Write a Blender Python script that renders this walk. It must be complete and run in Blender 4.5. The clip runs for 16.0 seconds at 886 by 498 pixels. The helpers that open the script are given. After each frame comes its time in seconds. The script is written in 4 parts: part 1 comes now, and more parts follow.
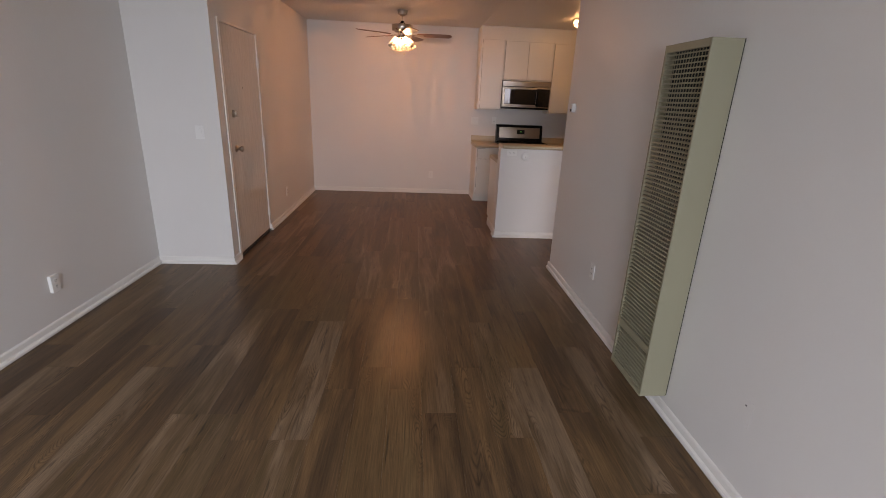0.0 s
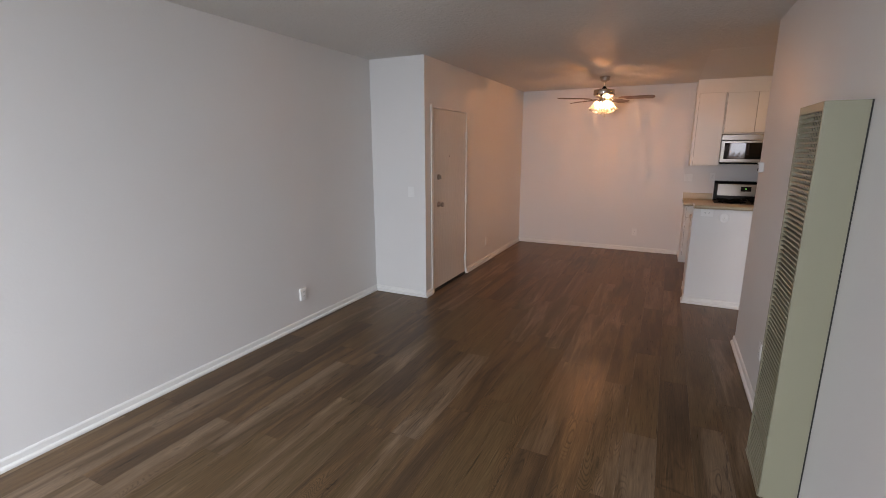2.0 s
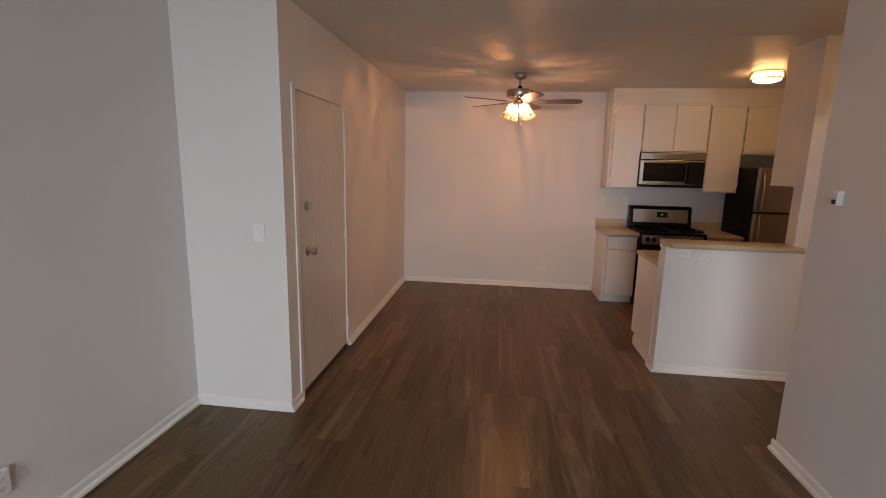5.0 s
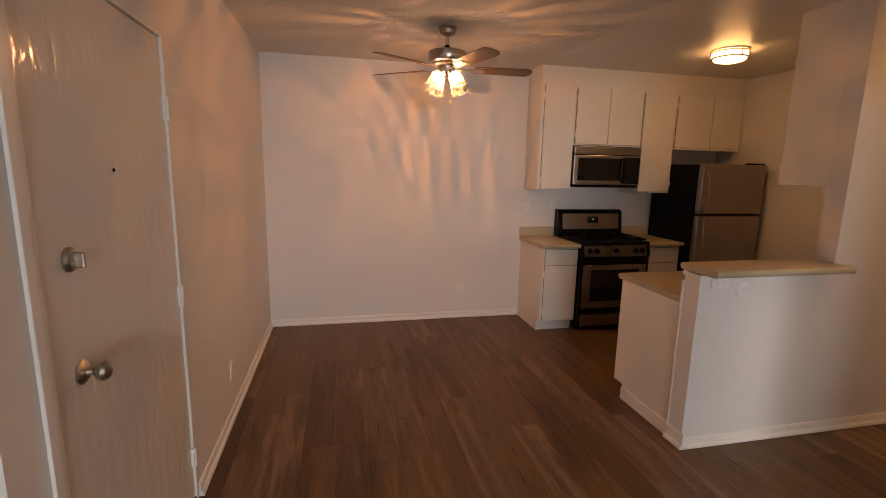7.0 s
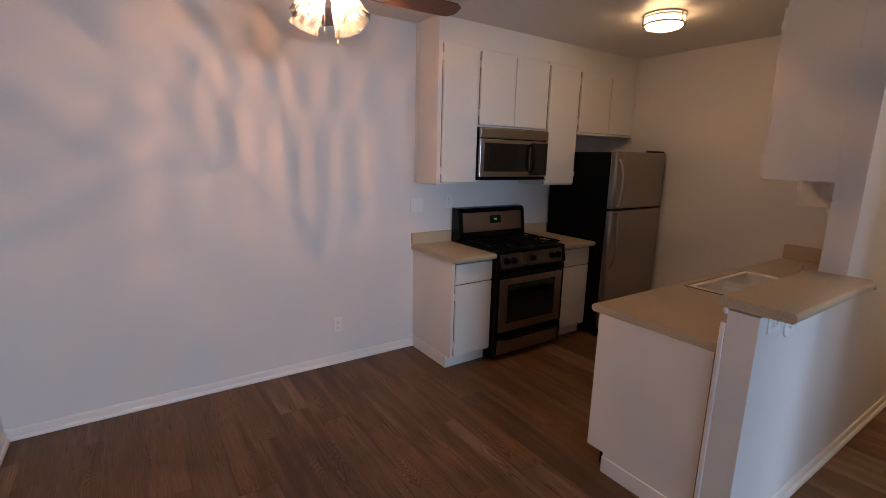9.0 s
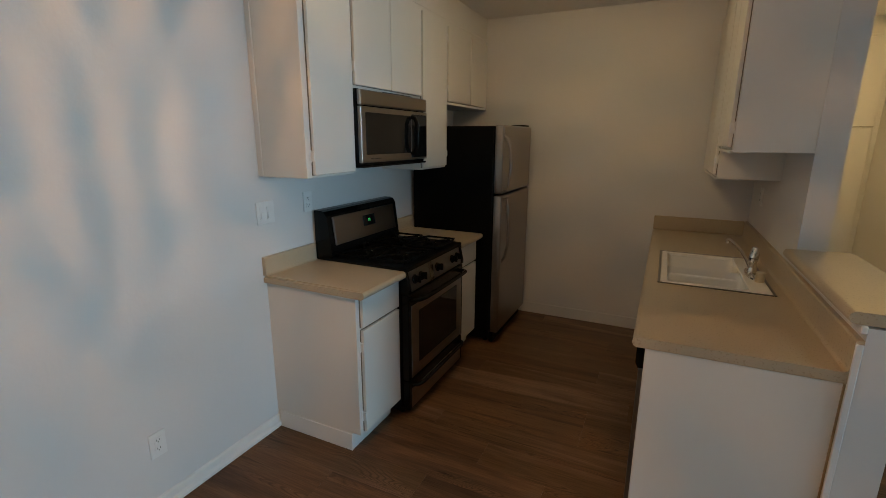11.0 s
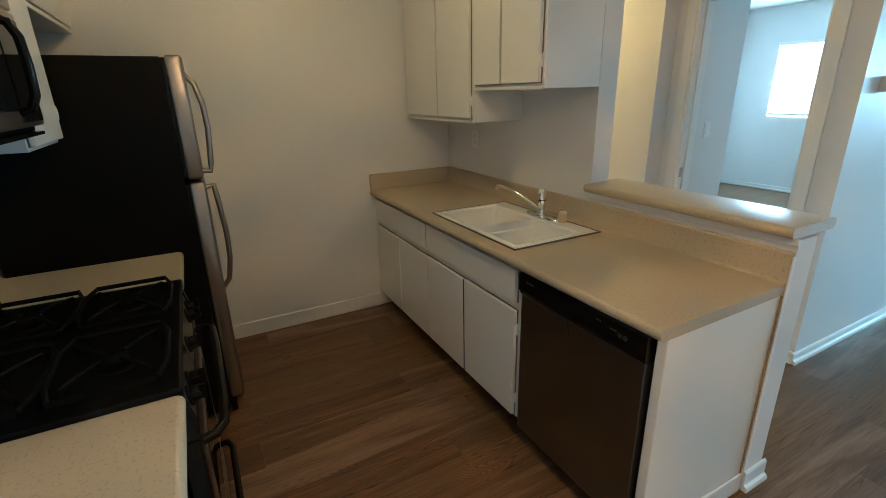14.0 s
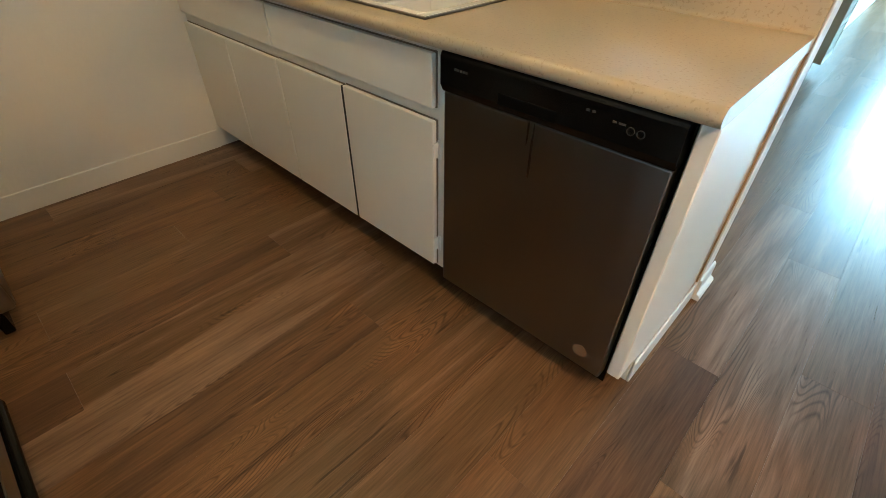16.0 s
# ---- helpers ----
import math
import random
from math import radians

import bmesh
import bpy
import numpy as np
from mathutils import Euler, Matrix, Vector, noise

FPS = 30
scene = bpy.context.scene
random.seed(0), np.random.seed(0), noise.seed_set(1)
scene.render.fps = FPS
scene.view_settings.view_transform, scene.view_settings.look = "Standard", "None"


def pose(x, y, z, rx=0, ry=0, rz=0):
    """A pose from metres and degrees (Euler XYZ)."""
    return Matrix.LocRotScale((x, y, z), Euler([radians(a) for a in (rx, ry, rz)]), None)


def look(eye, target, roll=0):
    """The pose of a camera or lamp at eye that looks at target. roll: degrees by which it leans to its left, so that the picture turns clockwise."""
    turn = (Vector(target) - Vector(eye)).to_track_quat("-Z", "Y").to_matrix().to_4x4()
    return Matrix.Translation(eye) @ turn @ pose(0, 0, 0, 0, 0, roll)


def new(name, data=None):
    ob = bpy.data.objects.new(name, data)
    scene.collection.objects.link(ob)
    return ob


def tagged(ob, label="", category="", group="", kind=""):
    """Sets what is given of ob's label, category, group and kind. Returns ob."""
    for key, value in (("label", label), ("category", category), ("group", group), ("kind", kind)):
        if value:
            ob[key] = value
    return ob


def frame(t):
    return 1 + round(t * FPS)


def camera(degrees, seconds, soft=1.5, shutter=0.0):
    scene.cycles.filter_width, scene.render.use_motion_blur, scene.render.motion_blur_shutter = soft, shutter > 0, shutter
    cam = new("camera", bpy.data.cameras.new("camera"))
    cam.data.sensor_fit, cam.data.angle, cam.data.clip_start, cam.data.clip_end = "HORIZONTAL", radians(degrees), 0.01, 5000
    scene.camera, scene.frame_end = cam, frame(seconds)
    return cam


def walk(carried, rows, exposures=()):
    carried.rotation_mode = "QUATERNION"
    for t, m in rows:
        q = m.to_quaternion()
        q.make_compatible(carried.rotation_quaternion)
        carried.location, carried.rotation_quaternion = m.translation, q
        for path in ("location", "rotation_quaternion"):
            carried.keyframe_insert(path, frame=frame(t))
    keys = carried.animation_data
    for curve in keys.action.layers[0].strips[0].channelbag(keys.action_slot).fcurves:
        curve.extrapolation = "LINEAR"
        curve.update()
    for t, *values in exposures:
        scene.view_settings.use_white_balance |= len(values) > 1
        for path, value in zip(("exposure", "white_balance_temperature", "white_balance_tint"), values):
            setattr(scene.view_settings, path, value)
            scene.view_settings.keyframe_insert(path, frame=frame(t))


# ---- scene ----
cam = camera(87.9, 16.0, soft=0.6)
PATH = [
    (0, (-0.252, 0.227, 1.579), (-0.116, 2.122, 0.953), 2.4),
    (0.5, (-0.011, 0.168, 1.627), (-0.181, 2.082, 1.072), 3.1),
    (1, (0.171, 0.044, 1.65), (-0.282, 1.932, 1.17), 2.1),
    (1.5, (0.328, -0.041, 1.706), (-0.344, 1.791, 1.266), 0.4),
    (2, (0.46, -0.044, 1.69), (-0.391, 1.714, 1.259), -0.1),
    (2.5, (0.509, 0.039, 1.686), (-0.369, 1.778, 1.233), -0.1),
    (3, (0.345, 0.24, 1.663), (-0.386, 2.046, 1.213), 1.2),
    (3.5, (0.125, 0.537, 1.678), (-0.44, 2.406, 1.244), 1.5),
    (4, (-0.11, 0.935, 1.672), (-0.63, 2.832, 1.309), 0.9),
    (4.2, (-0.216, 1.082, 1.674), (-0.679, 2.994, 1.312), 0.9),
    (6.5, (-1.12, 2.977, 1.612), (-0.899, 4.934, 1.267), 1.2),
    (7, (-1.218, 3.381, 1.619), (-0.784, 5.302, 1.271), 1.2),
    (7.5, (-1.195, 3.776, 1.627), (-0.609, 5.658, 1.288), 1.3),
    (8, (-1.193, 4.105, 1.632), (-0.48, 5.944, 1.305), 1.7),
    (8.5, (-1.217, 4.446, 1.634), (-0.308, 6.191, 1.276), 1.7),
    (11, (-0.992, 6.227, 1.608), (0.764, 7.065, 1.143), 0.3),
    (11.5, (-0.866, 6.511, 1.599), (1.003, 7.059, 1.142), 0.6),
    (12, (-0.692, 6.757, 1.599), (1.234, 7.047, 1.145), 0.4),
    (12.5, (-0.564, 7.03, 1.6), (1.374, 6.968, 1.109), -0.6),
    (13, (-0.4, 7.205, 1.593), (1.496, 6.808, 1.095), 0.2),
    (13.5, (-0.195, 7.282, 1.593), (1.656, 6.736, 1.068), -1.3),
    (14, (0.024, 7.34, 1.543), (1.696, 6.45, 0.9), -1.3),
    (14.5, (0.216, 7.327, 1.467), (1.664, 6.21, 0.657), -1.8),
    (15, (0.405, 7.207, 1.359), (1.712, 6.113, 0.311), -1.2),
    (15.5, (0.519, 7.142, 1.258), (1.697, 6.015, 0.099), -0.2),
    (16, (0.581, 7.116, 1.193), (1.645, 5.987, -0.069), 0.5),
]
EXPOSURES = [(0.0, -0.80, 10300, 53), (1.5, -0.66, 9800, 50), (4.0, -0.76, 10300, 48), (6.5, -0.77, 11700, 53), (7.0, -0.76, 12200, 53), (7.5, -0.68, 10700, 50), (8.0, -0.65, 9000, 47), (8.5, -0.66, 7700, 45), (11.0, -0.58, 6500, 14), (12.5, -0.32, 6000, 6), (13.5, 0.03, 5850, 3), (14.5, 0.40, 5950, 4), (15.0, 0.47, 6000, 4), (16.0, 1.08, 6250, 4)]
walk(cam, [(t, look(eye, target, roll)) for t, eye, target, roll in PATH], EXPOSURES)

# ---- world and light ----
DAY, WARM = (0.39, 0.75, 1.0), (1.0, 0.56, 0.23)
FAN_WATTS, KITCHEN_GLOW, HALL_GLOW = 26.0, 32.0, 80.0
world = bpy.data.worlds.new("world")
scene.world = world
world.use_nodes = True
sky = world.node_tree.nodes.new("ShaderNodeTexSky")
sky.sky_type, sky.sun_disc = "NISHITA", False
sky.sun_elevation, sky.sun_rotation = radians(50), radians(60)
world.node_tree.links.new(sky.outputs[0], world.node_tree.nodes["Background"].inputs["Color"])
world.node_tree.nodes["Background"].inputs["Strength"].default_value = 0.12


def area(name, m, sx, sy, watts, colour):
    d = bpy.data.lights.new(name, "AREA")
    d.shape, d.size, d.size_y, d.energy, d.color = "RECTANGLE", sx, sy, watts, colour
    ob = new(name, d)
    ob.matrix_world = m
    return ob


def bulb(name, place, watts, colour, radius):
    d = bpy.data.lights.new(name, "POINT")
    d.energy, d.color, d.shadow_soft_size = watts, colour, radius
    ob = new(name, d)
    ob.location = place
    return ob


area("daylight_living", look((-0.75, -2.5, 2.2), (-2.2, 1.0, 0.0)), 2.5, 1.7, 1130, DAY)
area("daylight_bedroom", look((3.03, -0.47, 1.60), (3.03, 4, 1.2)), 2.0, 1.0, 180, (0.42, 0.76, 1.0))

# ---- materials ----


def mat(name):
    m = bpy.data.materials.new(name)
    m.use_nodes = True
    n = m.node_tree.nodes
    return m, n, m.node_tree.links, n["Principled BSDF"]


def nd(n, kind, **values):
    x = n.new(kind)
    for k, v in values.items():
        x.inputs[k.replace("_", " ")].default_value = v
    return x


def surface(name, colour, rough=0.5, metal=0.0, vary=0.08, scale=3.0, bump=0.0, bscale=200.0, stretch=(1, 1, 1), coat=0.0, spots=None, rvary=0.08, spec=0.5, relief=0.002):
    """A painted, moulded or metal surface with two scales of variation and a fine relief."""
    m, n, l, b = mat(name)
    tc = n.new("ShaderNodeTexCoord")
    mp = n.new("ShaderNodeMapping")
    mp.inputs["Scale"].default_value = stretch
    l.new(tc.outputs["Object"], mp.inputs["Vector"])
    big = nd(n, "ShaderNodeTexNoise", Scale=scale, Detail=5.0)
    fine = nd(n, "ShaderNodeTexNoise", Scale=bscale, Detail=3.0)
    l.new(mp.outputs[0], big.inputs["Vector"])
    l.new(mp.outputs[0], fine.inputs["Vector"])
    mix = n.new("ShaderNodeMix")
    mix.data_type = "RGBA"
    mix.inputs[6].default_value = (*[c * (1 - vary) for c in colour], 1)
    mix.inputs[7].default_value = (*[min(1, c * (1 + vary)) for c in colour], 1)
    l.new(big.outputs["Fac"], mix.inputs[0])
    out = mix.outputs[2]
    if spots:
        ramp = n.new("ShaderNodeValToRGB")
        ramp.color_ramp.elements[0].position, ramp.color_ramp.elements[1].position = 0.58, 0.66
        l.new(fine.outputs["Fac"], ramp.inputs[0])
        sp = n.new("ShaderNodeMix")
        sp.data_type = "RGBA"
        l.new(ramp.outputs[0], sp.inputs[0])
        l.new(out, sp.inputs[6])
        sp.inputs[7].default_value = (*spots, 1)
        out = sp.outputs[2]
    l.new(out, b.inputs["Base Color"])
    rr = nd(n, "ShaderNodeMapRange", From_Min=0.3, From_Max=0.7, To_Min=max(0.02, rough - rvary), To_Max=min(1, rough + rvary))
    l.new(big.outputs["Fac"], rr.inputs["Value"])
    l.new(rr.outputs[0], b.inputs["Roughness"])
    b.inputs["Metallic"].default_value = metal
    b.inputs["Coat Weight"].default_value = coat
    b.inputs["Specular IOR Level"].default_value = spec
    if bump:
        bp = nd(n, "ShaderNodeBump", Strength=bump, Distance=relief)
        l.new(fine.outputs["Fac"], bp.inputs["Height"])
        l.new(bp.outputs[0], b.inputs["Normal"])
    return m


def glow(name, colour, strength):
    m, n, l, b = mat(name)
    b.inputs["Base Color"].default_value = (*colour, 1)
    b.inputs["Emission Color"].default_value = (*colour, 1)
    b.inputs["Emission Strength"].default_value = strength
    return m


def plank_material():
    """Wood-look vinyl: a tone for each plank, soft streaks, short dark strokes, contour-like cathedral grain."""
    m, n, l, b = mat("plank_vinyl")
    tc = n.new("ShaderNodeTexCoord")
    info = n.new("ShaderNodeObjectInfo")
    off = n.new("ShaderNodeVectorMath")
    off.operation = "MULTIPLY_ADD"
    l.new(info.outputs["Random"], off.inputs[0])
    off.inputs[1].default_value = (37.0, 91.0, 13.0)
    l.new(tc.outputs["Object"], off.inputs[2])

    def noise(sx, sy, detail, rough=0.55, distort=0.0):
        mp = n.new("ShaderNodeMapping")
        mp.inputs["Scale"].default_value = (sx, sy, 1.0)
        l.new(off.outputs[0], mp.inputs["Vector"])
        x = nd(n, "ShaderNodeTexNoise", Scale=1.0, Detail=detail, Roughness=rough, Distortion=distort)
        l.new(mp.outputs[0], x.inputs["Vector"])
        return x.outputs["Fac"]

    def span(value, a, c, lo, hi):
        x = nd(n, "ShaderNodeMapRange", From_Min=a, From_Max=c, To_Min=lo, To_Max=hi)
        l.new(value, x.inputs["Value"])
        return x.outputs[0]

    def op(kind, a, c):
        x = n.new("ShaderNodeMath")
        x.operation = kind
        l.new(a, x.inputs[0])
        if isinstance(c, float):
            x.inputs[1].default_value = c
        else:
            l.new(c, x.inputs[1])
        return x.outputs[0]

    ramp = n.new("ShaderNodeValToRGB")
    e = ramp.color_ramp.elements
    e[0].position, e[0].color = 0.0, (0.112, 0.060, 0.034, 1)
    e[1].position, e[1].color = 1.0, (0.200, 0.121, 0.077, 1)
    e.new(0.35).color = (0.163, 0.085, 0.042, 1)
    e.new(0.65).color = (0.141, 0.079, 0.039, 1)
    e.new(0.85).color = (0.164, 0.092, 0.052, 1)
    streak = noise(8.0, 0.8, 3.5, 0.55, 1.0)
    pick = op("ADD", info.outputs["Random"], span(streak, 0.3, 0.7, -0.28, 0.28))
    l.new(pick, ramp.inputs[0])
    grain = noise(170.0, 6.0, 4.0, 0.7)
    shade = op("MULTIPLY", span(grain, 0.3, 0.7, 0.68, 1.26), span(streak, 0.32, 0.70, 0.72, 1.21))
    strokes = noise(48.0, 3.0, 3.0, 0.6)
    where = noise(5.0, 0.9, 2.0)
    shade = op("MULTIPLY", shade, op("SUBTRACT", span(strokes, 0.0, 1.0, 1.0, 1.0), op("MULTIPLY", span(strokes, 0.60, 0.68, 0.0, 0.55), span(where, 0.48, 0.60, 0.0, 1.0))))
    rings = op("PINGPONG", op("MULTIPLY", noise(8.0, 0.9, 1.0, 0.4, 0.6), 58.0), 0.5)
    lines = op("MULTIPLY", span(rings, 0.02, 0.26, 0.38, -0.20), span(noise(5.0, 1.6, 2.0), 0.52, 0.61, 0.0, 1.0))
    shade = op("MULTIPLY", shade, op("SUBTRACT", span(rings, 0.0, 1.0, 1.0, 1.0), lines))
    sc = n.new("ShaderNodeVectorMath")
    sc.operation = "SCALE"
    l.new(ramp.outputs[0], sc.inputs[0])
    l.new(shade, sc.inputs["Scale"])
    l.new(sc.outputs[0], b.inputs["Base Color"])
    l.new(span(grain, 0.3, 0.7, 0.27, 0.38), b.inputs["Roughness"])
    b.inputs["Specular IOR Level"].default_value = 0.21
    bp = nd(n, "ShaderNodeBump", Strength=0.16, Distance=0.001)
    l.new(grain, bp.inputs["Height"])
    l.new(bp.outputs[0], b.inputs["Normal"])
    return m


def ceiling_material():
    m, n, l, b = mat("ceiling_paint")
    b.inputs["Base Color"].default_value = (0.70, 0.68, 0.65, 1)
    tc = n.new("ShaderNodeTexCoord")
    a = nd(n, "ShaderNodeTexNoise", Scale=28.0, Detail=4.0, Roughness=0.55)
    c = nd(n, "ShaderNodeTexNoise", Scale=2.0, Detail=3.0)
    for x in (a, c):
        l.new(tc.outputs["Object"], x.inputs["Vector"])
    r = nd(n, "ShaderNodeMapRange", From_Min=0.42, From_Max=0.58)
    l.new(a.outputs["Fac"], r.inputs["Value"])
    bp = nd(n, "ShaderNodeBump", Strength=0.35, Distance=0.006)
    l.new(r.outputs[0], bp.inputs["Height"])
    l.new(bp.outputs[0], b.inputs["Normal"])
    rr = nd(n, "ShaderNodeMapRange", To_Min=0.5, To_Max=0.75)
    l.new(c.outputs["Fac"], rr.inputs["Value"])
    l.new(rr.outputs[0], b.inputs["Roughness"])
    return m


WALL = surface("wall_paint", (0.72, 0.70, 0.68), 0.5, vary=0.03, scale=1.3, bump=0.30, bscale=60, rvary=0.05)
TRIM = surface("trim_paint", (0.78, 0.76, 0.73), 0.34, vary=0.03, scale=4, bump=0.05, bscale=30, rvary=0.04)
CAB = surface("cabinet_paint", (0.74, 0.71, 0.66), 0.34, vary=0.02, scale=2.5, bump=0.06, bscale=26, rvary=0.03)
DOORPAINT = surface("door_gloss_paint", (0.70, 0.66, 0.61), 0.13, vary=0.03, scale=3, bump=0.7, bscale=24, stretch=(1, 1, 0.30), rvary=0.03, relief=0.0045)
COUNTER = surface("beige_laminate", (0.455, 0.37, 0.258), 0.30, vary=0.03, scale=3, bscale=130, spots=(0.37, 0.29, 0.19), rvary=0.02)
RANGESTEEL = surface("range_stainless_steel", (0.32, 0.29, 0.26), 0.30, 1.0, vary=0.03, scale=1.5, stretch=(0.2, 1, 1), rvary=0.02)
STEEL = surface("stainless_steel", (0.34, 0.30, 0.265), 0.33, 1.0, vary=0.02, scale=1.5, stretch=(1, 1, 0.2), rvary=0.02)
# Upright tone streaks put soft vertical highlights into the steel's colour.
DARKSTEEL = surface("dark_stainless_steel", (0.205, 0.198, 0.192), 0.30, 1.0, vary=0.10, scale=4, stretch=(2, 2, 0.12), rvary=0.04)
CHROME = surface("chrome", (0.75, 0.73, 0.70), 0.12, 1.0, vary=0.03, rvary=0.04)
NICKEL = surface("brushed_nickel", (0.45, 0.40, 0.35), 0.28, 1.0, vary=0.06)
BLACK = surface("black_enamel", (0.004, 0.004, 0.004), 0.22, vary=0.1, scale=2, rvary=0.03, spec=0.16)
BLACKTEX = surface("black_textured_steel", (0.003, 0.003, 0.003), 0.42, vary=0.1, scale=5, rvary=0.03, spec=0.08)
IRON = surface("cast_iron", (0.004, 0.004, 0.004), 0.55, vary=0.2, scale=20, spec=0.055)
DARKGLASS = surface("dark_glass", (0.008, 0.008, 0.008), 0.035, vary=0.1, rvary=0.012, spec=0.4)
ENAMEL = surface("white_enamel", (0.90, 0.89, 0.86), 0.16, vary=0.03, scale=8)
PLATE = surface("white_plastic", (0.79, 0.78, 0.76), 0.38, vary=0.03)
IVORY = surface("ivory_plastic", (0.62, 0.53, 0.36), 0.4, vary=0.05)
CREAM = surface("cream_metal_paint", (0.27, 0.25, 0.175), 0.42, vary=0.03, scale=3, rvary=0.03)
# Dark brown stands in for shade in door gaps, with some grime.
REVEAL = surface("gap_shade_and_grime", (0.20, 0.16, 0.12), 0.7, vary=0.3, scale=20)
# Near-black stands in for deep shade inside gaps, holes and recesses.
HOLE = surface("dark_gap_shade", (0.02, 0.018, 0.016), 0.7, vary=0.2)
WOODBLADE = surface("walnut_blade", (0.16, 0.065, 0.028), 0.35, vary=0.3, scale=6, bump=0.05, bscale=60, stretch=(1, 1, 1))
PLANK = plank_material()
CEIL = ceiling_material()
CEILGLOSS = surface("kitchen_ceiling_enamel", (0.70, 0.68, 0.65), 0.40, vary=0.02, scale=2, bump=0.10, bscale=14, rvary=0.05)

# ---- building helpers ----
ORIGIN = {}


def box(bm, x0, x1, y0, y1, z0, z1, bevel=0.0, segments=1):
    m = Matrix.Translation(((x0 + x1) / 2, (y0 + y1) / 2, (z0 + z1) / 2)) @ Matrix.Diagonal((abs(x1 - x0), abs(y1 - y0), abs(z1 - z0), 1))
    made = bmesh.ops.create_cube(bm, size=1, matrix=m)["verts"]
    if bevel:
        edges = {e for v in made for e in v.link_edges}
        bmesh.ops.bevel(bm, geom=list(edges), offset=bevel, segments=segments, affect="EDGES", profile=0.5)
    return bm


def boxes(*rows, bevel=0.0, segments=1):
    bm = bmesh.new()
    for r in rows:
        box(bm, *r, bevel=bevel, segments=segments)
    return bm


def cyl(bm, a, b, r, r2=None, seg=16):
    """A capped cylinder or cone from a to b."""
    a, b = Vector(a), Vector(b)
    turn = (b - a).to_track_quat("Z", "Y").to_matrix().to_4x4()
    bmesh.ops.create_cone(bm, cap_ends=True, segments=seg, radius1=r, radius2=r if r2 is None else r2, depth=(b - a).length,
                          matrix=Matrix.Translation((a + b) / 2) @ turn)
    return bm


def lathe(bm, profile, centre, seg=32, axis=None):
    """Turns (radius, height) pairs round an axis through centre; up unless axis is given."""
    turn = (Vector(axis).to_track_quat("Z", "Y").to_matrix() if axis else Matrix.Identity(3))
    rings = []
    for r, h in profile:
        rings.append([bm.verts.new(Vector(centre) + turn @ Vector((r * math.cos(2 * math.pi * k / seg), r * math.sin(2 * math.pi * k / seg), h))) for k in range(seg)])
    for p, q in zip(rings, rings[1:]):
        for k in range(seg):
            bm.faces.new((p[k], p[(k + 1) % seg], q[(k + 1) % seg], q[k]))
    for ring in (rings[0], rings[-1]):
        if (ring[0].co - ring[seg // 2].co).length > 1e-5:
            bm.faces.new(ring)
    bmesh.ops.recalc_face_normals(bm, faces=bm.faces)
    return bm


def tube(bm, points, r, seg=10):
    """A round bar through the points."""
    pts = [Vector(p) for p in points]
    rings, up = [], None
    for i, p in enumerate(pts):
        way = (pts[min(i + 1, len(pts) - 1)] - pts[max(i - 1, 0)]).normalized()
        if up is None:
            up = way.orthogonal().normalized()
        up = (up - way * up.dot(way)).normalized()
        side = way.cross(up)
        rr = r[i] if isinstance(r, (list, tuple)) else r
        rings.append([bm.verts.new(p + rr * (math.cos(2 * math.pi * k / seg) * up + math.sin(2 * math.pi * k / seg) * side)) for k in range(seg)])
    for a, b in zip(rings, rings[1:]):
        for k in range(seg):
            bm.faces.new((a[k], a[(k + 1) % seg], b[(k + 1) % seg], b[k]))
    bm.faces.new(rings[0])
    bm.faces.new(rings[-1])
    bmesh.ops.recalc_face_normals(bm, faces=bm.faces)
    return bm


def prism(bm, outline, axis, a, b):
    """Sweeps a closed outline of (u, v) pairs along x, y or z from a to b."""
    def at(u, v, w):
        return {"x": (w, u, v), "y": (u, w, v), "z": (u, v, w)}[axis]
    p = [bm.verts.new(at(u, v, a)) for u, v in outline]
    q = [bm.verts.new(at(u, v, b)) for u, v in outline]
    bm.faces.new(p)
    bm.faces.new(q)
    for k in range(len(p)):
        j = (k + 1) % len(p)
        bm.faces.new((p[k], p[j], q[j], q[k]))
    bmesh.ops.recalc_face_normals(bm, faces=bm.faces)
    return bm


def mesh_of(name, bm, material, smooth=False):
    me = bpy.data.meshes.new(name)
    bm.to_mesh(me)
    bm.free()
    me.materials.append(material)
    if smooth:
        me.polygons.foreach_set("use_smooth", [True] * len(me.polygons))
        me.set_sharp_from_angle(angle=radians(35))
    return me


def thing(name, place, label, category, group=""):
    ob = tagged(new(name), label, category, group)
    ob.location = place
    ORIGIN[ob.name] = Vector(place)
    return ob


def part(name, bm, material, parent, label="", smooth=False):
    o = ORIGIN[parent.name]
    bmesh.ops.translate(bm, verts=bm.verts, vec=-o)
    ob = new(name, mesh_of(name, bm, material, smooth))
    ob.parent = parent
    ORIGIN[ob.name] = o
    return tagged(ob, label)


def setting(name, bm, material, label="", category="", smooth=False):
    ob = new(name, mesh_of(name, bm, material, smooth))
    ORIGIN[ob.name] = Vector((0, 0, 0))
    return tagged(ob, label, category, kind="structure")


# ---- the large structure ----
TOP = 2.63                       # ceiling
WEST, DINE, NORTH, EAST = -2.60, -1.92, 8.09, 3.12
JOG, HEAT, HALLY = 4.43, 1.12, 4.46
BAR0, BAR1, POST = 5.505, 5.62, 1.672
SOUTH, BEDS, BEDE, HALLE, HALLS = -1.80, -0.50, 4.66, 4.35, 4.60

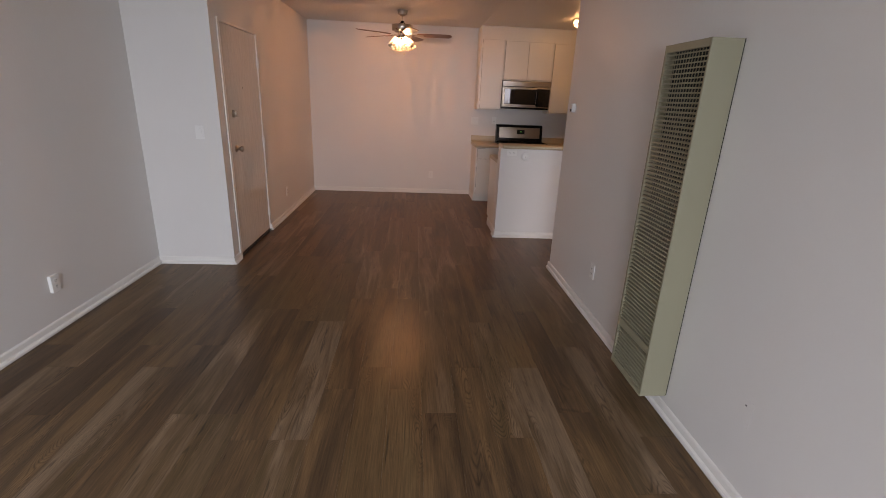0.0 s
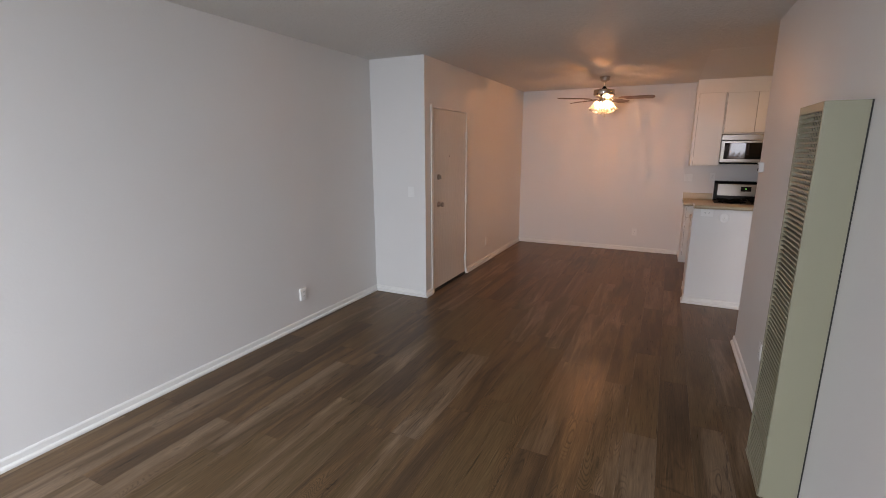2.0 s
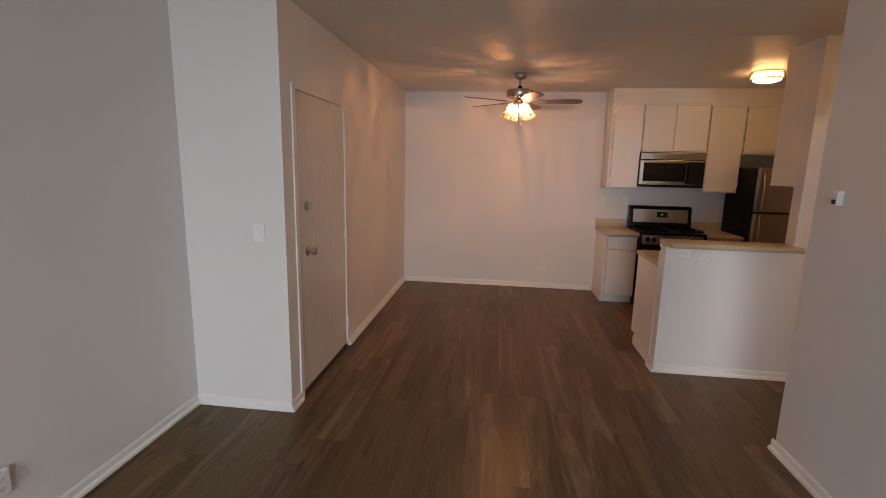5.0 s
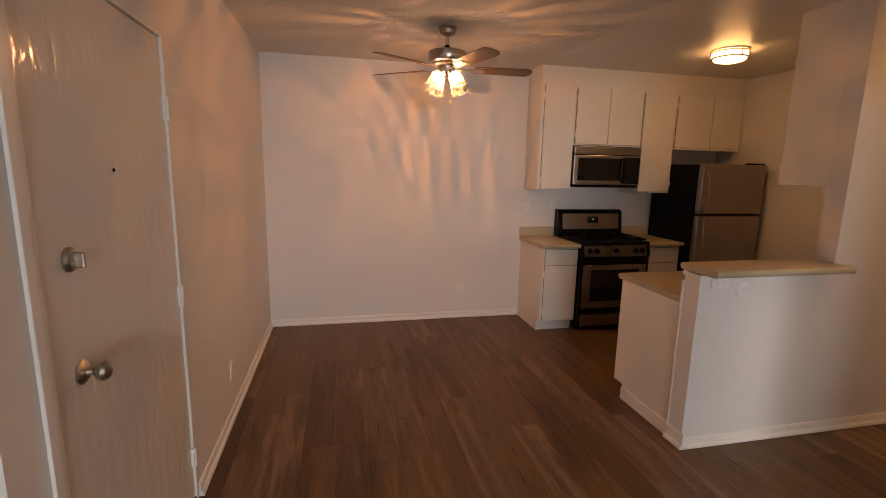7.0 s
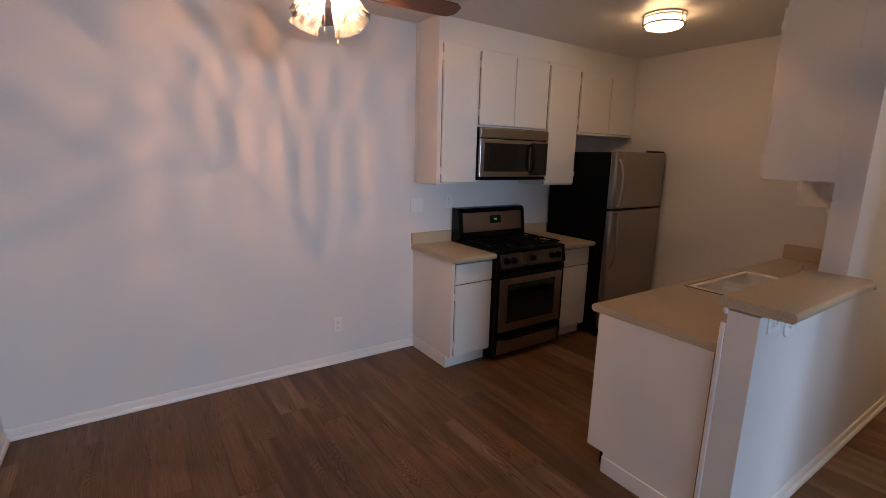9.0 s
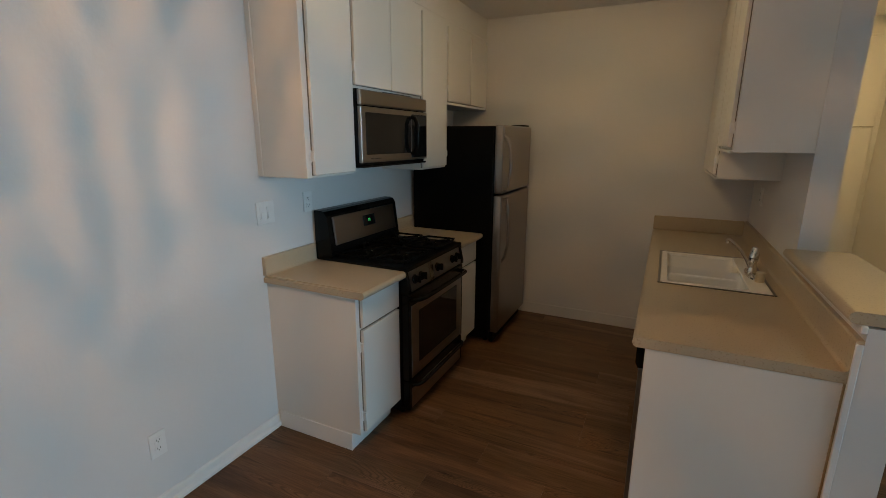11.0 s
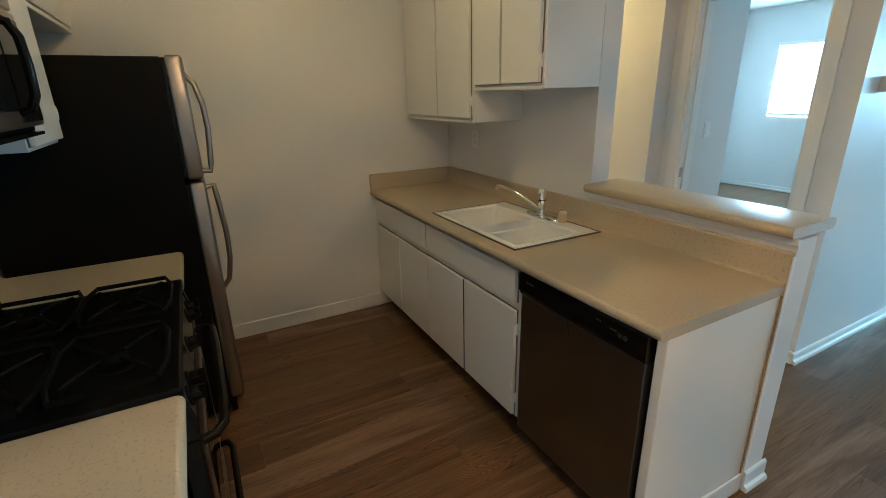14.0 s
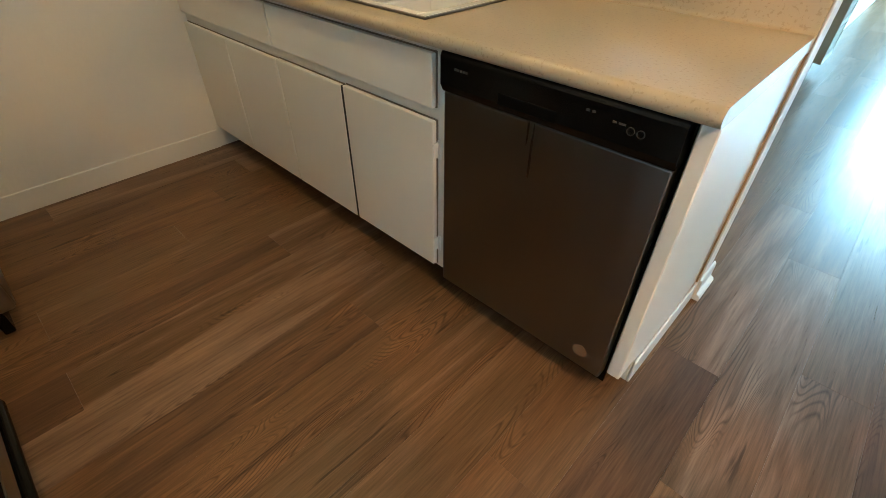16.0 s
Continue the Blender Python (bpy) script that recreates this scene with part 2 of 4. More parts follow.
setting("wall_west_living", boxes((WEST - 0.12, WEST, SOUTH - 0.12, JOG + 0.12, 0, TOP)), WALL, "off-white painted plaster wall", "wall")
setting("wall_jog", boxes((WEST, DINE - 0.12, JOG, JOG + 0.12, 0, TOP)), WALL, "off-white painted wall return beside the entry door", "wall")
DL, DR, DT = 4.60, 5.585, 2.135     # entry door opening
setting("wall_west_dining", boxes((DINE - 0.12, DINE, JOG, DL, 0, TOP), (DINE - 0.12, DINE, DR, NORTH + 0.12, 0, TOP), (DINE - 0.12, DINE, DL, DR, DT, TOP)), WALL, "off-white painted wall around the entry door", "wall")
setting("wall_north", boxes((DINE, EAST + 0.12, NORTH, NORTH + 0.12, 0, TOP)), WALL, "off-white painted end wall behind the kitchen", "wall")
setting("wall_kitchen_east", boxes((EAST, EAST + 0.12, BAR1, NORTH, 0, TOP)), WALL, "off-white painted kitchen end wall", "wall")
setting("wall_kitchen_south", boxes((POST, HALLE + 0.12, BAR0, BAR1, 0, TOP)), WALL, "off-white painted wall between kitchen and hall", "wall")
setting("wall_half", boxes((0.74, POST, BAR0, BAR1, 0, 1.055)), WALL, "white painted half wall under the breakfast bar", "wall")
setting("wall_heater", boxes((HEAT, HEAT + 0.12, SOUTH - 0.12, HALLY, 0, TOP)), WALL, "off-white painted wall carrying the wall heater", "wall")
BL, BR, BT = 1.30, 2.03, 2.06     # bedroom door opening
setting("wall_hall_south", boxes((HEAT + 0.12, BL, HALLY - 0.12, HALLY, 0, TOP), (BR, 2.16, HALLY - 0.12, HALLY, 0, TOP), (BL, BR, HALLY - 0.12, HALLY, BT, TOP)), WALL, "off-white painted hall wall with the bedroom doorway", "wall")
setting("wall_hall_east", boxes((HALLE, HALLE + 0.12, HALLS, BAR0, 0, TOP)), WALL, "off-white painted end wall of the hall", "wall")
setting("wall_hall_side", boxes((2.16, HALLE + 0.12, HALLY - 0.12, HALLS, 0, TOP)), WALL, "off-white painted thick hall wall carrying the breaker panel", "wall")
setting("wall_bedroom_return", boxes((2.18, 2.37, 3.68, HALLY - 0.12, 0, TOP)), WALL, "white painted short bedroom wall beside the door", "wall")
setting("wall_bedroom_north", boxes((2.37, BEDE, 3.68, 3.83, 0, TOP)), WALL, "white painted bedroom wall behind the hall", "wall")
setting("wall_bedroom_east", boxes((BEDE, BEDE + 0.12, BEDS - 0.12, 3.83, 0, TOP)), WALL, "white painted bedroom side wall", "wall")
W0, W1, WZ0, WZ1 = 2.0, 4.07, 1.15, 2.07
setting("wall_bedroom_south", boxes((HEAT + 0.12, W0, BEDS - 0.12, BEDS, 0, TOP), (W1, BEDE, BEDS - 0.12, BEDS, 0, TOP), (W0, W1, BEDS - 0.12, BEDS, 0, WZ0), (W0, W1, BEDS - 0.12, BEDS, WZ1, TOP)), WALL, "white painted bedroom wall with the window", "wall")
S0, S1, SZ1 = -2.0, 0.45, 2.1
setting("wall_south", boxes((WEST, S0, SOUTH - 0.12, SOUTH, 0, TOP), (S1, HEAT, SOUTH - 0.12, SOUTH, 0, TOP), (S0, S1, SOUTH - 0.12, SOUTH, SZ1, TOP), (S0, S1, SOUTH - 0.12, SOUTH, 0, 0.06)), WALL, "off-white painted wall with the patio door", "wall")
setting("ceiling", boxes((WEST - 0.2, BEDE + 0.2, SOUTH - 0.2, NORTH + 0.2, TOP, TOP + 0.12)), CEIL, "off-white hand-textured painted ceiling", "ceiling")
setting("ceiling_kitchen", boxes((0.735, EAST, BAR0, NORTH, TOP - 0.0016, TOP - 0.0003)), CEILGLOSS, "glossy enamel painted kitchen ceiling panel", "ceiling")
floor = setting("floor", boxes((WEST - 0.2, BEDE + 0.2, SOUTH - 0.2, NORTH + 0.2, -0.12, -0.006)), HOLE, "brown wood-look vinyl plank floor", "floor")

# ---- trim ----


def baseboard(axis, a, b, face, out, h=0.072, shoe=True):
    """A skirting with a quarter-round shoe along a wall; face is the wall's plane and out the side it faces."""
    o = [(face + out * u, v) for u, v in ((0.001, 0.0025), (0.025, 0.0025), (0.026, 0.014), (0.022, 0.024), (0.011, 0.030), (0.011, h - 0.012), (0.007, h - 0.003), (0.001, h))]
    if not shoe:
        o = [(face + out * u, v) for u, v in ((0.001, 0.001), (0.008, 0.001), (0.008, h - 0.003), (0.005, h), (0.001, h))]
    bm = bmesh.new()
    if axis == "y":
        prism(bm, o, "y", a, b)
    else:
        prism(bm, o, "x", a, b)
    return setting("baseboard", bm, TRIM, "white painted wooden baseboard with shoe moulding", "baseboard")


baseboard("y", SOUTH, JOG - 0.024, WEST, 1)
baseboard("x", WEST, DINE, JOG, -1)
baseboard("y", JOG - 0.022, 4.575, DINE, 1)
baseboard("y", 5.60, NORTH - 0.025, DINE, 1)
baseboard("x", DINE, 0.73, NORTH, -1)
baseboard("y", SOUTH, HALLY + 0.022, HEAT, -1)
baseboard("x", HEAT, 1.235, HALLY, 1)
baseboard("x", 0.74, HALLE, BAR0, -1)
baseboard("y", BAR0 - 0.022, BAR1 + 0.008, 0.74, -1, 0.095)
baseboard("y", 6.25, 7.5, EAST, -1, 0.10, False).data.materials[0] = WALL
baseboard("x", HEAT + 0.12, BEDE, BEDS, 1)
baseboard("y", BEDS, 3.68, BEDE, -1)
baseboard("y", 3.69, HALLY - 0.13, 2.18, -1)
baseboard("y", HALLS, BAR0, HALLE, -1)
baseboard("x", 2.138, HALLE, HALLS, 1)
baseboard("y", HALLY + 0.014, HALLS, 2.16, -1)
baseboard("x", WEST, S0, SOUTH, 1)

# bedroom doorway: casing and jamb
casing = setting("trim_bedroom_door", boxes((BL - 0.065, BL, HALLY, HALLY + 0.014, 0, BT + 0.06), (BR, BR + 0.065, HALLY, HALLY + 0.014, 0, BT + 0.06), (BL, BR, HALLY, HALLY + 0.014, BT, BT + 0.06),
                                            (BL, BL + 0.018, HALLY - 0.125, HALLY + 0.010, 0, BT), (BR - 0.018, BR, HALLY - 0.125, HALLY + 0.010, 0, BT), (BL, BR, HALLY - 0.125, HALLY + 0.010, BT - 0.018, BT - 0.001),
                                            (BL + 0.018, BL + 0.03, HALLY - 0.075, HALLY - 0.04, 0, BT - 0.018), (BR - 0.03, BR - 0.018, HALLY - 0.075, HALLY - 0.04, 0, BT - 0.018), bevel=0.002), TRIM,
                 "white painted door casing without a closed door", "door frame")
part("strike_plate", boxes((BR - 0.0195, BR - 0.017, HALLY - 0.035, HALLY - 0.008, 0.965, 1.03), bevel=0.0008), NICKEL, casing, "small metal strike plate")

# bedroom window with vertical blinds
win = setting("window_1", boxes((W0, W0 + 0.04, BEDS - 0.09, BEDS - 0.04, WZ0, WZ1), (W1 - 0.04, W1, BEDS - 0.09, BEDS - 0.04, WZ0, WZ1), (W0 + 0.04, W1 - 0.04, BEDS - 0.09, BEDS - 0.04, WZ0, WZ0 + 0.04), (W0 + 0.04, W1 - 0.04, BEDS - 0.09, BEDS - 0.04, WZ1 - 0.04, WZ1), bevel=0.003), TRIM, "white framed bedroom window in bright daylight", "window")
sill = part("window_sill", boxes((W0 - 0.02, W1 + 0.02, BEDS - 0.03, BEDS + 0.03, WZ0 - 0.03, WZ0 - 0.002), bevel=0.004), TRIM, win)
# The slats emit; their glow stands in for daylight behind the fabric.
BLIND = glow("emissive_blind", (0.80, 0.93, 1.0), 3.0)
blinds = thing("vertical_blinds", (W0, BEDS, WZ1), "white vertical fabric blinds with daylight put in as emission", "blinds")
part("headrail", boxes((W0 - 0.05, W1 + 0.03, BEDS + 0.004, BEDS + 0.05, WZ1 + 0.02, WZ1 + 0.06), bevel=0.004), TRIM, blinds)
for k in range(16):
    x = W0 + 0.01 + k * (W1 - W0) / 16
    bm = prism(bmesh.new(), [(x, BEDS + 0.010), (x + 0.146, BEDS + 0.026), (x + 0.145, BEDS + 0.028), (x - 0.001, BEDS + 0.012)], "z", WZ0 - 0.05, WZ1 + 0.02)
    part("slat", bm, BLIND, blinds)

# patio door behind the start of the walk
patio = setting("window_2", boxes((S0, S0 + 0.06, SOUTH - 0.1, SOUTH - 0.04, 0.06, SZ1), (S1 - 0.06, S1, SOUTH - 0.1, SOUTH - 0.04, 0.06, SZ1), (S0 + 0.06, S1 - 0.06, SOUTH - 0.1, SOUTH - 0.04, 0.06, 0.14), (S0 + 0.06, S1 - 0.06, SOUTH - 0.1, SOUTH - 0.04, SZ1 - 0.07, SZ1), (-0.82, -0.74, SOUTH - 0.1, SOUTH - 0.04, 0.14, SZ1 - 0.07), bevel=0.004), NICKEL, "sliding glass patio door in a metal frame", "window")

# ---- entry door ----
entry = setting("door_1", boxes((DINE - 0.05, DINE - 0.006, DL + 0.03, DR - 0.018, 0.035, DT - 0.02), bevel=0.003), DOORPAINT, "closed slab entry door in glossy off-white brushed paint", "door")
part("door_frame", boxes((DINE - 0.115, DINE + 0.006, DL, DL + 0.027, 0, DT), (DINE - 0.115, DINE + 0.004, DR - 0.015, DR, 0, DT), (DINE - 0.115, DINE + 0.004, DL + 0.027, DR - 0.015, DT - 0.017, DT), (DINE + 0.001, DINE + 0.012, DL - 0.035, DL + 0.001, 0, DT + 0.012),
                         (DINE - 0.118, DINE - 0.052, DL + 0.03, DR - 0.018, 0.0, DT - 0.02), bevel=0.002), TRIM, entry, "white painted door frame")
# Threshold colour stands in for the shaded gap under the door.
part("threshold", boxes((DINE - 0.115, DINE + 0.002, DL + 0.027, DR - 0.015, 0.0, 0.030), bevel=0.004), HOLE, entry, "threshold coloured near-black as the shaded gap under the door")
for z in (0.24, 1.035, 1.835):
    bm = boxes((DINE - 0.006, DINE + 0.0075, DR - 0.034, DR - 0.004, z - 0.045, z + 0.045), bevel=0.001)
    cyl(bm, (DINE + 0.008, DR - 0.018, z - 0.047), (DINE + 0.008, DR - 0.018, z + 0.047), 0.007, seg=10)
    part("hinge", bm, TRIM, entry, "painted-over butt hinge", smooth=True)
knob = lathe(bmesh.new(), [(0.001, -0.004), (0.034, -0.004), (0.035, 0.004), (0.026, 0.012), (0.013, 0.016), (0.011, 0.030), (0.017, 0.036), (0.027, 0.046), (0.029, 0.056), (0.024, 0.066), (0.012, 0.071), (0.001, 0.072)], (DINE - 0.006, 4.765, 1.04), 28, (1, 0, 0))
part("door_knob", knob, NICKEL, entry, "round satin nickel knob", smooth=True)
bolt = part("deadbolt", lathe(bmesh.new(), [(0.001, -0.004), (0.033, -0.004), (0.034, 0.006), (0.028, 0.014), (0.012, 0.018), (0.001, 0.018)], (DINE - 0.006, 4.765, 1.358), 28, (1, 0, 0)), NICKEL, entry, "satin nickel deadbolt", smooth=True)
part("thumb_turn", boxes((DINE + 0.010, DINE + 0.034, 4.759, 4.771, 1.335, 1.378), bevel=0.004, segments=2), NICKEL, bolt)
part("peephole", lathe(bmesh.new(), [(0.001, -0.002), (0.006, -0.002), (0.006, 0.003), (0.003, 0.005), (0.001, 0.003)], (DINE - 0.006, 5.07, 1.59), 14, (1, 0, 0)), BLACK, entry, smooth=True)


# ---- plates, outlets and switches ----
def plate(name, place, facing, w, h, slots, label, category, depth=0.008):
    """A wall plate; facing is '+x', '-x', '+y' or '-y'; slots: (u, v, half width, half height, depth proud, material)."""
    x, y, z = place
    s = 1 if facing[0] == "+" else -1

    def b(u0, u1, d0, d1, v0, v1, bev):
        d0, d1 = sorted((s * d0, s * d1))
        if facing[1] == "x":
            return boxes((x + d0, x + d1, y + u0, y + u1, z + v0, z + v1), bevel=bev)
        return boxes((x + u0, x + u1, y + d0, y + d1, z + v0, z + v1), bevel=bev)
    t = thing(name, place, label, category)
    part("cover", b(-w / 2, w / 2, 0.0005, 0.0022 if name == "wall_blemish" else depth, -h / 2, h / 2, 0.001 if name == "wall_blemish" else 0.002), WALL if name == "wall_blemish" else PLATE, t)
    for u, v, hw, hh, d, m in slots:
        part("face" if m is PLATE else "slot", b(u - hw, u + hw, 0.004, depth + d, v - hh, v + hh, 0.0008 if hw > 0.002 else 0), m, t)
    return t


DUPLEX = [(0, 0.02, 0.016, 0.014, 0.002, PLATE), (0, -0.02, 0.016, 0.014, 0.002, PLATE)] + [(u, v, 0.0013, 0.004, 0.0026, HOLE) for v in (0.023, -0.017) for u in (-0.006, 0.006)] + [(0, v, 0.002, 0.002, 0.0026, HOLE) for v in (0.013, -0.027)]
OUT = "white plastic duplex wall outlet above the baseboard"
plate("wall_outlet", (WEST, 3.165, 0.320), "+x", 0.072, 0.116, DUPLEX, "white plastic duplex wall outlet on a thick surface box", "outlet", 0.022)
plate("wall_outlet", (DINE, 6.371, 0.315), "+x", 0.072, 0.116, DUPLEX, OUT, "outlet")
plate("wall_outlet", (0.046, NORTH, 0.318), "-y", 0.072, 0.116, DUPLEX, OUT, "outlet")
plate("wall_outlet", (HEAT, 3.405, 0.375), "-x", 0.072, 0.116, DUPLEX, OUT, "outlet")
plate("wall_outlet", (1.071, NORTH, 1.251), "-y", 0.072, 0.116, DUPLEX, "white plastic duplex outlet above the kitchen counter", "outlet")
plate("wall_outlet", (2.74, BAR1, 1.24), "+y", 0.072, 0.116, DUPLEX, "white plastic duplex outlet behind the sink", "outlet")
# A blemish in the wall, built as a thin made-up plate.
plate("wall_blemish", (HEAT, 1.724, 0.41), "-x", 0.072, 0.116, [(0, 0.03, 0.004, 0.003, -0.0052, HOLE)], "faint wall blemish built as a thin wall-coloured plate", "wall plate")
plate("light_switch", (-2.095, JOG, 1.21), "-y", 0.075, 0.116, [(0, 0, 0.017, 0.033, 0.003, PLATE), (0, 0.012, 0.014, 0.016, 0.006, PLATE)], "white plastic rocker switch beside the entry door", "switch")
plate("light_switch", (0.75, NORTH, 1.23), "-y", 0.118, 0.116, [(-0.023, 0, 0.016, 0.033, 0.002, PLATE), (-0.023, -0.012, 0.013, 0.016, 0.006, PLATE), (0.023, 0, 0.016, 0.033, 0.002, PLATE), (0.023, -0.012, 0.013, 0.016, 0.006, PLATE)], "white double rocker switch above the kitchen counter", "switch")
plate("light_switch", (2.18, 3.964, 1.245), "-x", 0.075, 0.116, [(0, 0, 0.017, 0.033, 0.003, PLATE)], "white plastic rocker switch inside the bedroom", "switch")
plate("bar_outlet", (0.87, BAR0, 1.012), "-y", 0.116, 0.072, [(v, u, b, a, d, m) for u, v, a, b, d, m in DUPLEX], "white sideways duplex outlet under the breakfast bar", "outlet")
jack = thing("round_cover", (1.03, BAR0, 0.968), "round white plastic cover plate under the breakfast bar", "wall plate")
part("disc", lathe(bmesh.new(), [(0.001, 0.0005), (0.047, 0.0005), (0.046, 0.005), (0.040, 0.009), (0.018, 0.010), (0.016, 0.007), (0.001, 0.007)], (1.03, BAR0, 0.968), 32, (0, -1, 0)), PLATE, jack, smooth=True)
part("screw", cyl(bmesh.new(), (1.03, BAR0 - 0.006, 0.968), (1.03, BAR0 - 0.009, 0.968), 0.004, seg=10), NICKEL, jack)

thermo = thing("thermostat", (HEAT, 4.27, 1.53), "small white wall thermostat with a clear lower window", "thermostat")
part("case", boxes((HEAT - 0.034, HEAT - 0.0005, 4.250, 4.290, 1.50, 1.575), bevel=0.005, segments=2), WALL, thermo)
part("dial_window", boxes((HEAT - 0.0365, HEAT - 0.033, 4.256, 4.284, 1.507, 1.53), bevel=0.001), HOLE, thermo)
part("lever", boxes((HEAT - 0.043, HEAT - 0.034, 4.266, 4.274, 1.565, 1.573), bevel=0.001), PLATE, thermo)

panel = thing("breaker_panel", (2.99, HALLS, 1.63), "painted-over electrical panel with a latch in the hall", "panel")
part("frame", boxes((2.855, 3.130, HALLS + 0.0005, HALLS + 0.010, 1.475, 1.790), bevel=0.003), WALL, panel)
part("door_shadow", boxes((2.878, 3.107, HALLS + 0.0095, HALLS + 0.0115, 1.499, 1.766)), REVEAL, panel)
part("door", boxes((2.882, 3.104, HALLS + 0.012, HALLS + 0.019, 1.503, 1.763), bevel=0.003), WALL, panel)
part("latch", boxes((2.892, 2.912, HALLS + 0.0185, HALLS + 0.026, 1.620, 1.650), bevel=0.002), NICKEL, panel)
linen = thing("linen_cupboard", (HALLE, 4.97, 0.1), "cream painted hall cupboard with closed upper and lower doors", "cupboard")
part("face_frame", boxes((HALLE - 0.010, HALLE - 0.0005, 4.63, 5.36, 0.09, 2.49), bevel=0.002), WALL, linen)
for z0, z1 in ((0.1, 1.722), (1.735, 2.47)):
    part("door", boxes((HALLE - 0.030, HALLE - 0.012, 4.645, 5.345, z0, z1), bevel=0.003), WALL, linen)
    part("door_shadow", boxes((HALLE - 0.0118, HALLE - 0.0102, 4.641, 5.349, z0 - 0.003, z1 + 0.003)), REVEAL, linen)

# ---- wall heater ----
HX, H0, H1, HZ0, HZ1 = 0.972, 2.235, 2.610, 0.115, 1.862
heater = thing("wall_heater", (HEAT, (H0 + H1) / 2, HZ0), "tall cream metal gas wall heater with louvred grille", "heater")
part("casing", boxes((HX + 0.012, HEAT - 0.007, H0, H0 + 0.012, HZ0, HZ1), (HX + 0.012, HEAT, H1 - 0.012, H1, HZ0, HZ1), (HX + 0.012, HEAT, H0 + 0.012, H1 - 0.012, HZ1 - 0.012, HZ1), (HX + 0.012, HEAT, H0 + 0.012, H1 - 0.012, HZ0, HZ0 + 0.012)), CREAM, heater)
part("front_frame", boxes((HX, HX + 0.014, H0, H0 + 0.012, HZ0, HZ1), (HX, HX + 0.014, H1 - 0.022, H1, HZ0, HZ1), (HX, HX + 0.014, H0 + 0.012, H1 - 0.022, HZ1 - 0.035, HZ1), (HX, HX + 0.014, H0 + 0.012, H1 - 0.022, HZ0, HZ0 + 0.03),
                         (HX, HX + 0.014, H0 + 0.012, H1 - 0.022, 0.355, 0.40), bevel=0.002), CREAM, heater)
# Strip and back plate carry the heater's shade in their colour.
part("wall_gap_shade", boxes((HEAT - 0.0068, HEAT - 0.0005, H0 + 0.003, H0 + 0.011, HZ0, HZ1)), HOLE, heater, "near-black strip painted as the shadow gap against the wall")
part("inner_back", boxes((HX + 0.05, HX + 0.055, H0 + 0.013, H1 - 0.013, HZ0 + 0.013, HZ1 - 0.013)), HOLE, heater, "near-black back plate standing in for shade inside the heater")
louvre = None
z = HZ0 + 0.04
while z < HZ1 - 0.04:
    if not 0.347 < z < 0.408:
        bm = prism(bmesh.new(), [(HX + 0.001, z), (HX + 0.004, z - 0.001), (HX + 0.022, z + 0.005), (HX + 0.020, z + 0.008), (HX + 0.003, z + 0.0055)], "y", H0 + 0.011, H1 - 0.02)
        if louvre is None:
            louvre, z_first = part("louvre", bm, CREAM, heater), z
        else:
            bm.free()
            copy = new("louvre", louvre.data)
            copy.parent, copy.location = heater, (0, 0, z - z_first)
    z += 0.0215
for k in range(14):
    y = H0 + 0.035 + k * (H1 - H0 - 0.07) / 13
    part("grille_bar", boxes((HX + 0.016, HX + 0.019, y - 0.0012, y + 0.0012, HZ0 + 0.03, HZ1 - 0.035)), CREAM, heater)
part("bottom_lip", boxes((HX - 0.004, HX + 0.03, H0 + 0.002, H1 - 0.002, HZ0 - 0.004, HZ0 + 0.006), bevel=0.002), CREAM, heater)

# ---- ceiling fan ----
FX, FY = -0.43, 6.87
fan = thing("ceiling_fan", (FX, FY, TOP), "five-blade ceiling fan in brushed nickel with lit glass shades", "ceiling fan")
part("canopy", lathe(bmesh.new(), [(0.001, 0.0), (0.068, 0.0), (0.069, -0.012), (0.060, -0.022), (0.058, -0.050), (0.030, -0.066), (0.016, -0.070), (0.001, -0.07)], (FX, FY, TOP), 32), NICKEL, fan, smooth=True)
part("downrod", cyl(bmesh.new(), (FX, FY, TOP - 0.14), (FX, FY, TOP - 0.06), 0.013), NICKEL, fan, smooth=True)
part("yoke", lathe(bmesh.new(), [(0.014, 0.05), (0.022, 0.04), (0.044, 0.006), (0.044, 0.0), (0.001, 0)], (FX, FY, 2.455), 24), BLACK, fan, "black cone cover", smooth=True)
part("motor", lathe(bmesh.new(), [(0.001, 0.075), (0.125, 0.075), (0.136, 0.070), (0.138, 0.060), (0.138, 0.012), (0.132, 0.0), (0.105, -0.006), (0.095, -0.020), (0.060, -0.030), (0.001, -0.030)], (FX, FY, 2.385), 40), NICKEL, fan, smooth=True)
part("switch_housing", lathe(bmesh.new(), [(0.055, 0.0), (0.062, -0.01), (0.058, -0.05), (0.040, -0.075), (0.020, -0.085), (0.001, -0.086)], (FX, FY, 2.36), 28), NICKEL, fan, smooth=True)
blade_shape = [(0.20, -0.052), (0.24, -0.058), (0.56, -0.068), (0.615, -0.066), (0.648, -0.036), (0.652, 0.0), (0.648, 0.036), (0.615, 0.066), (0.56, 0.068), (0.24, 0.058), (0.20, 0.052)]
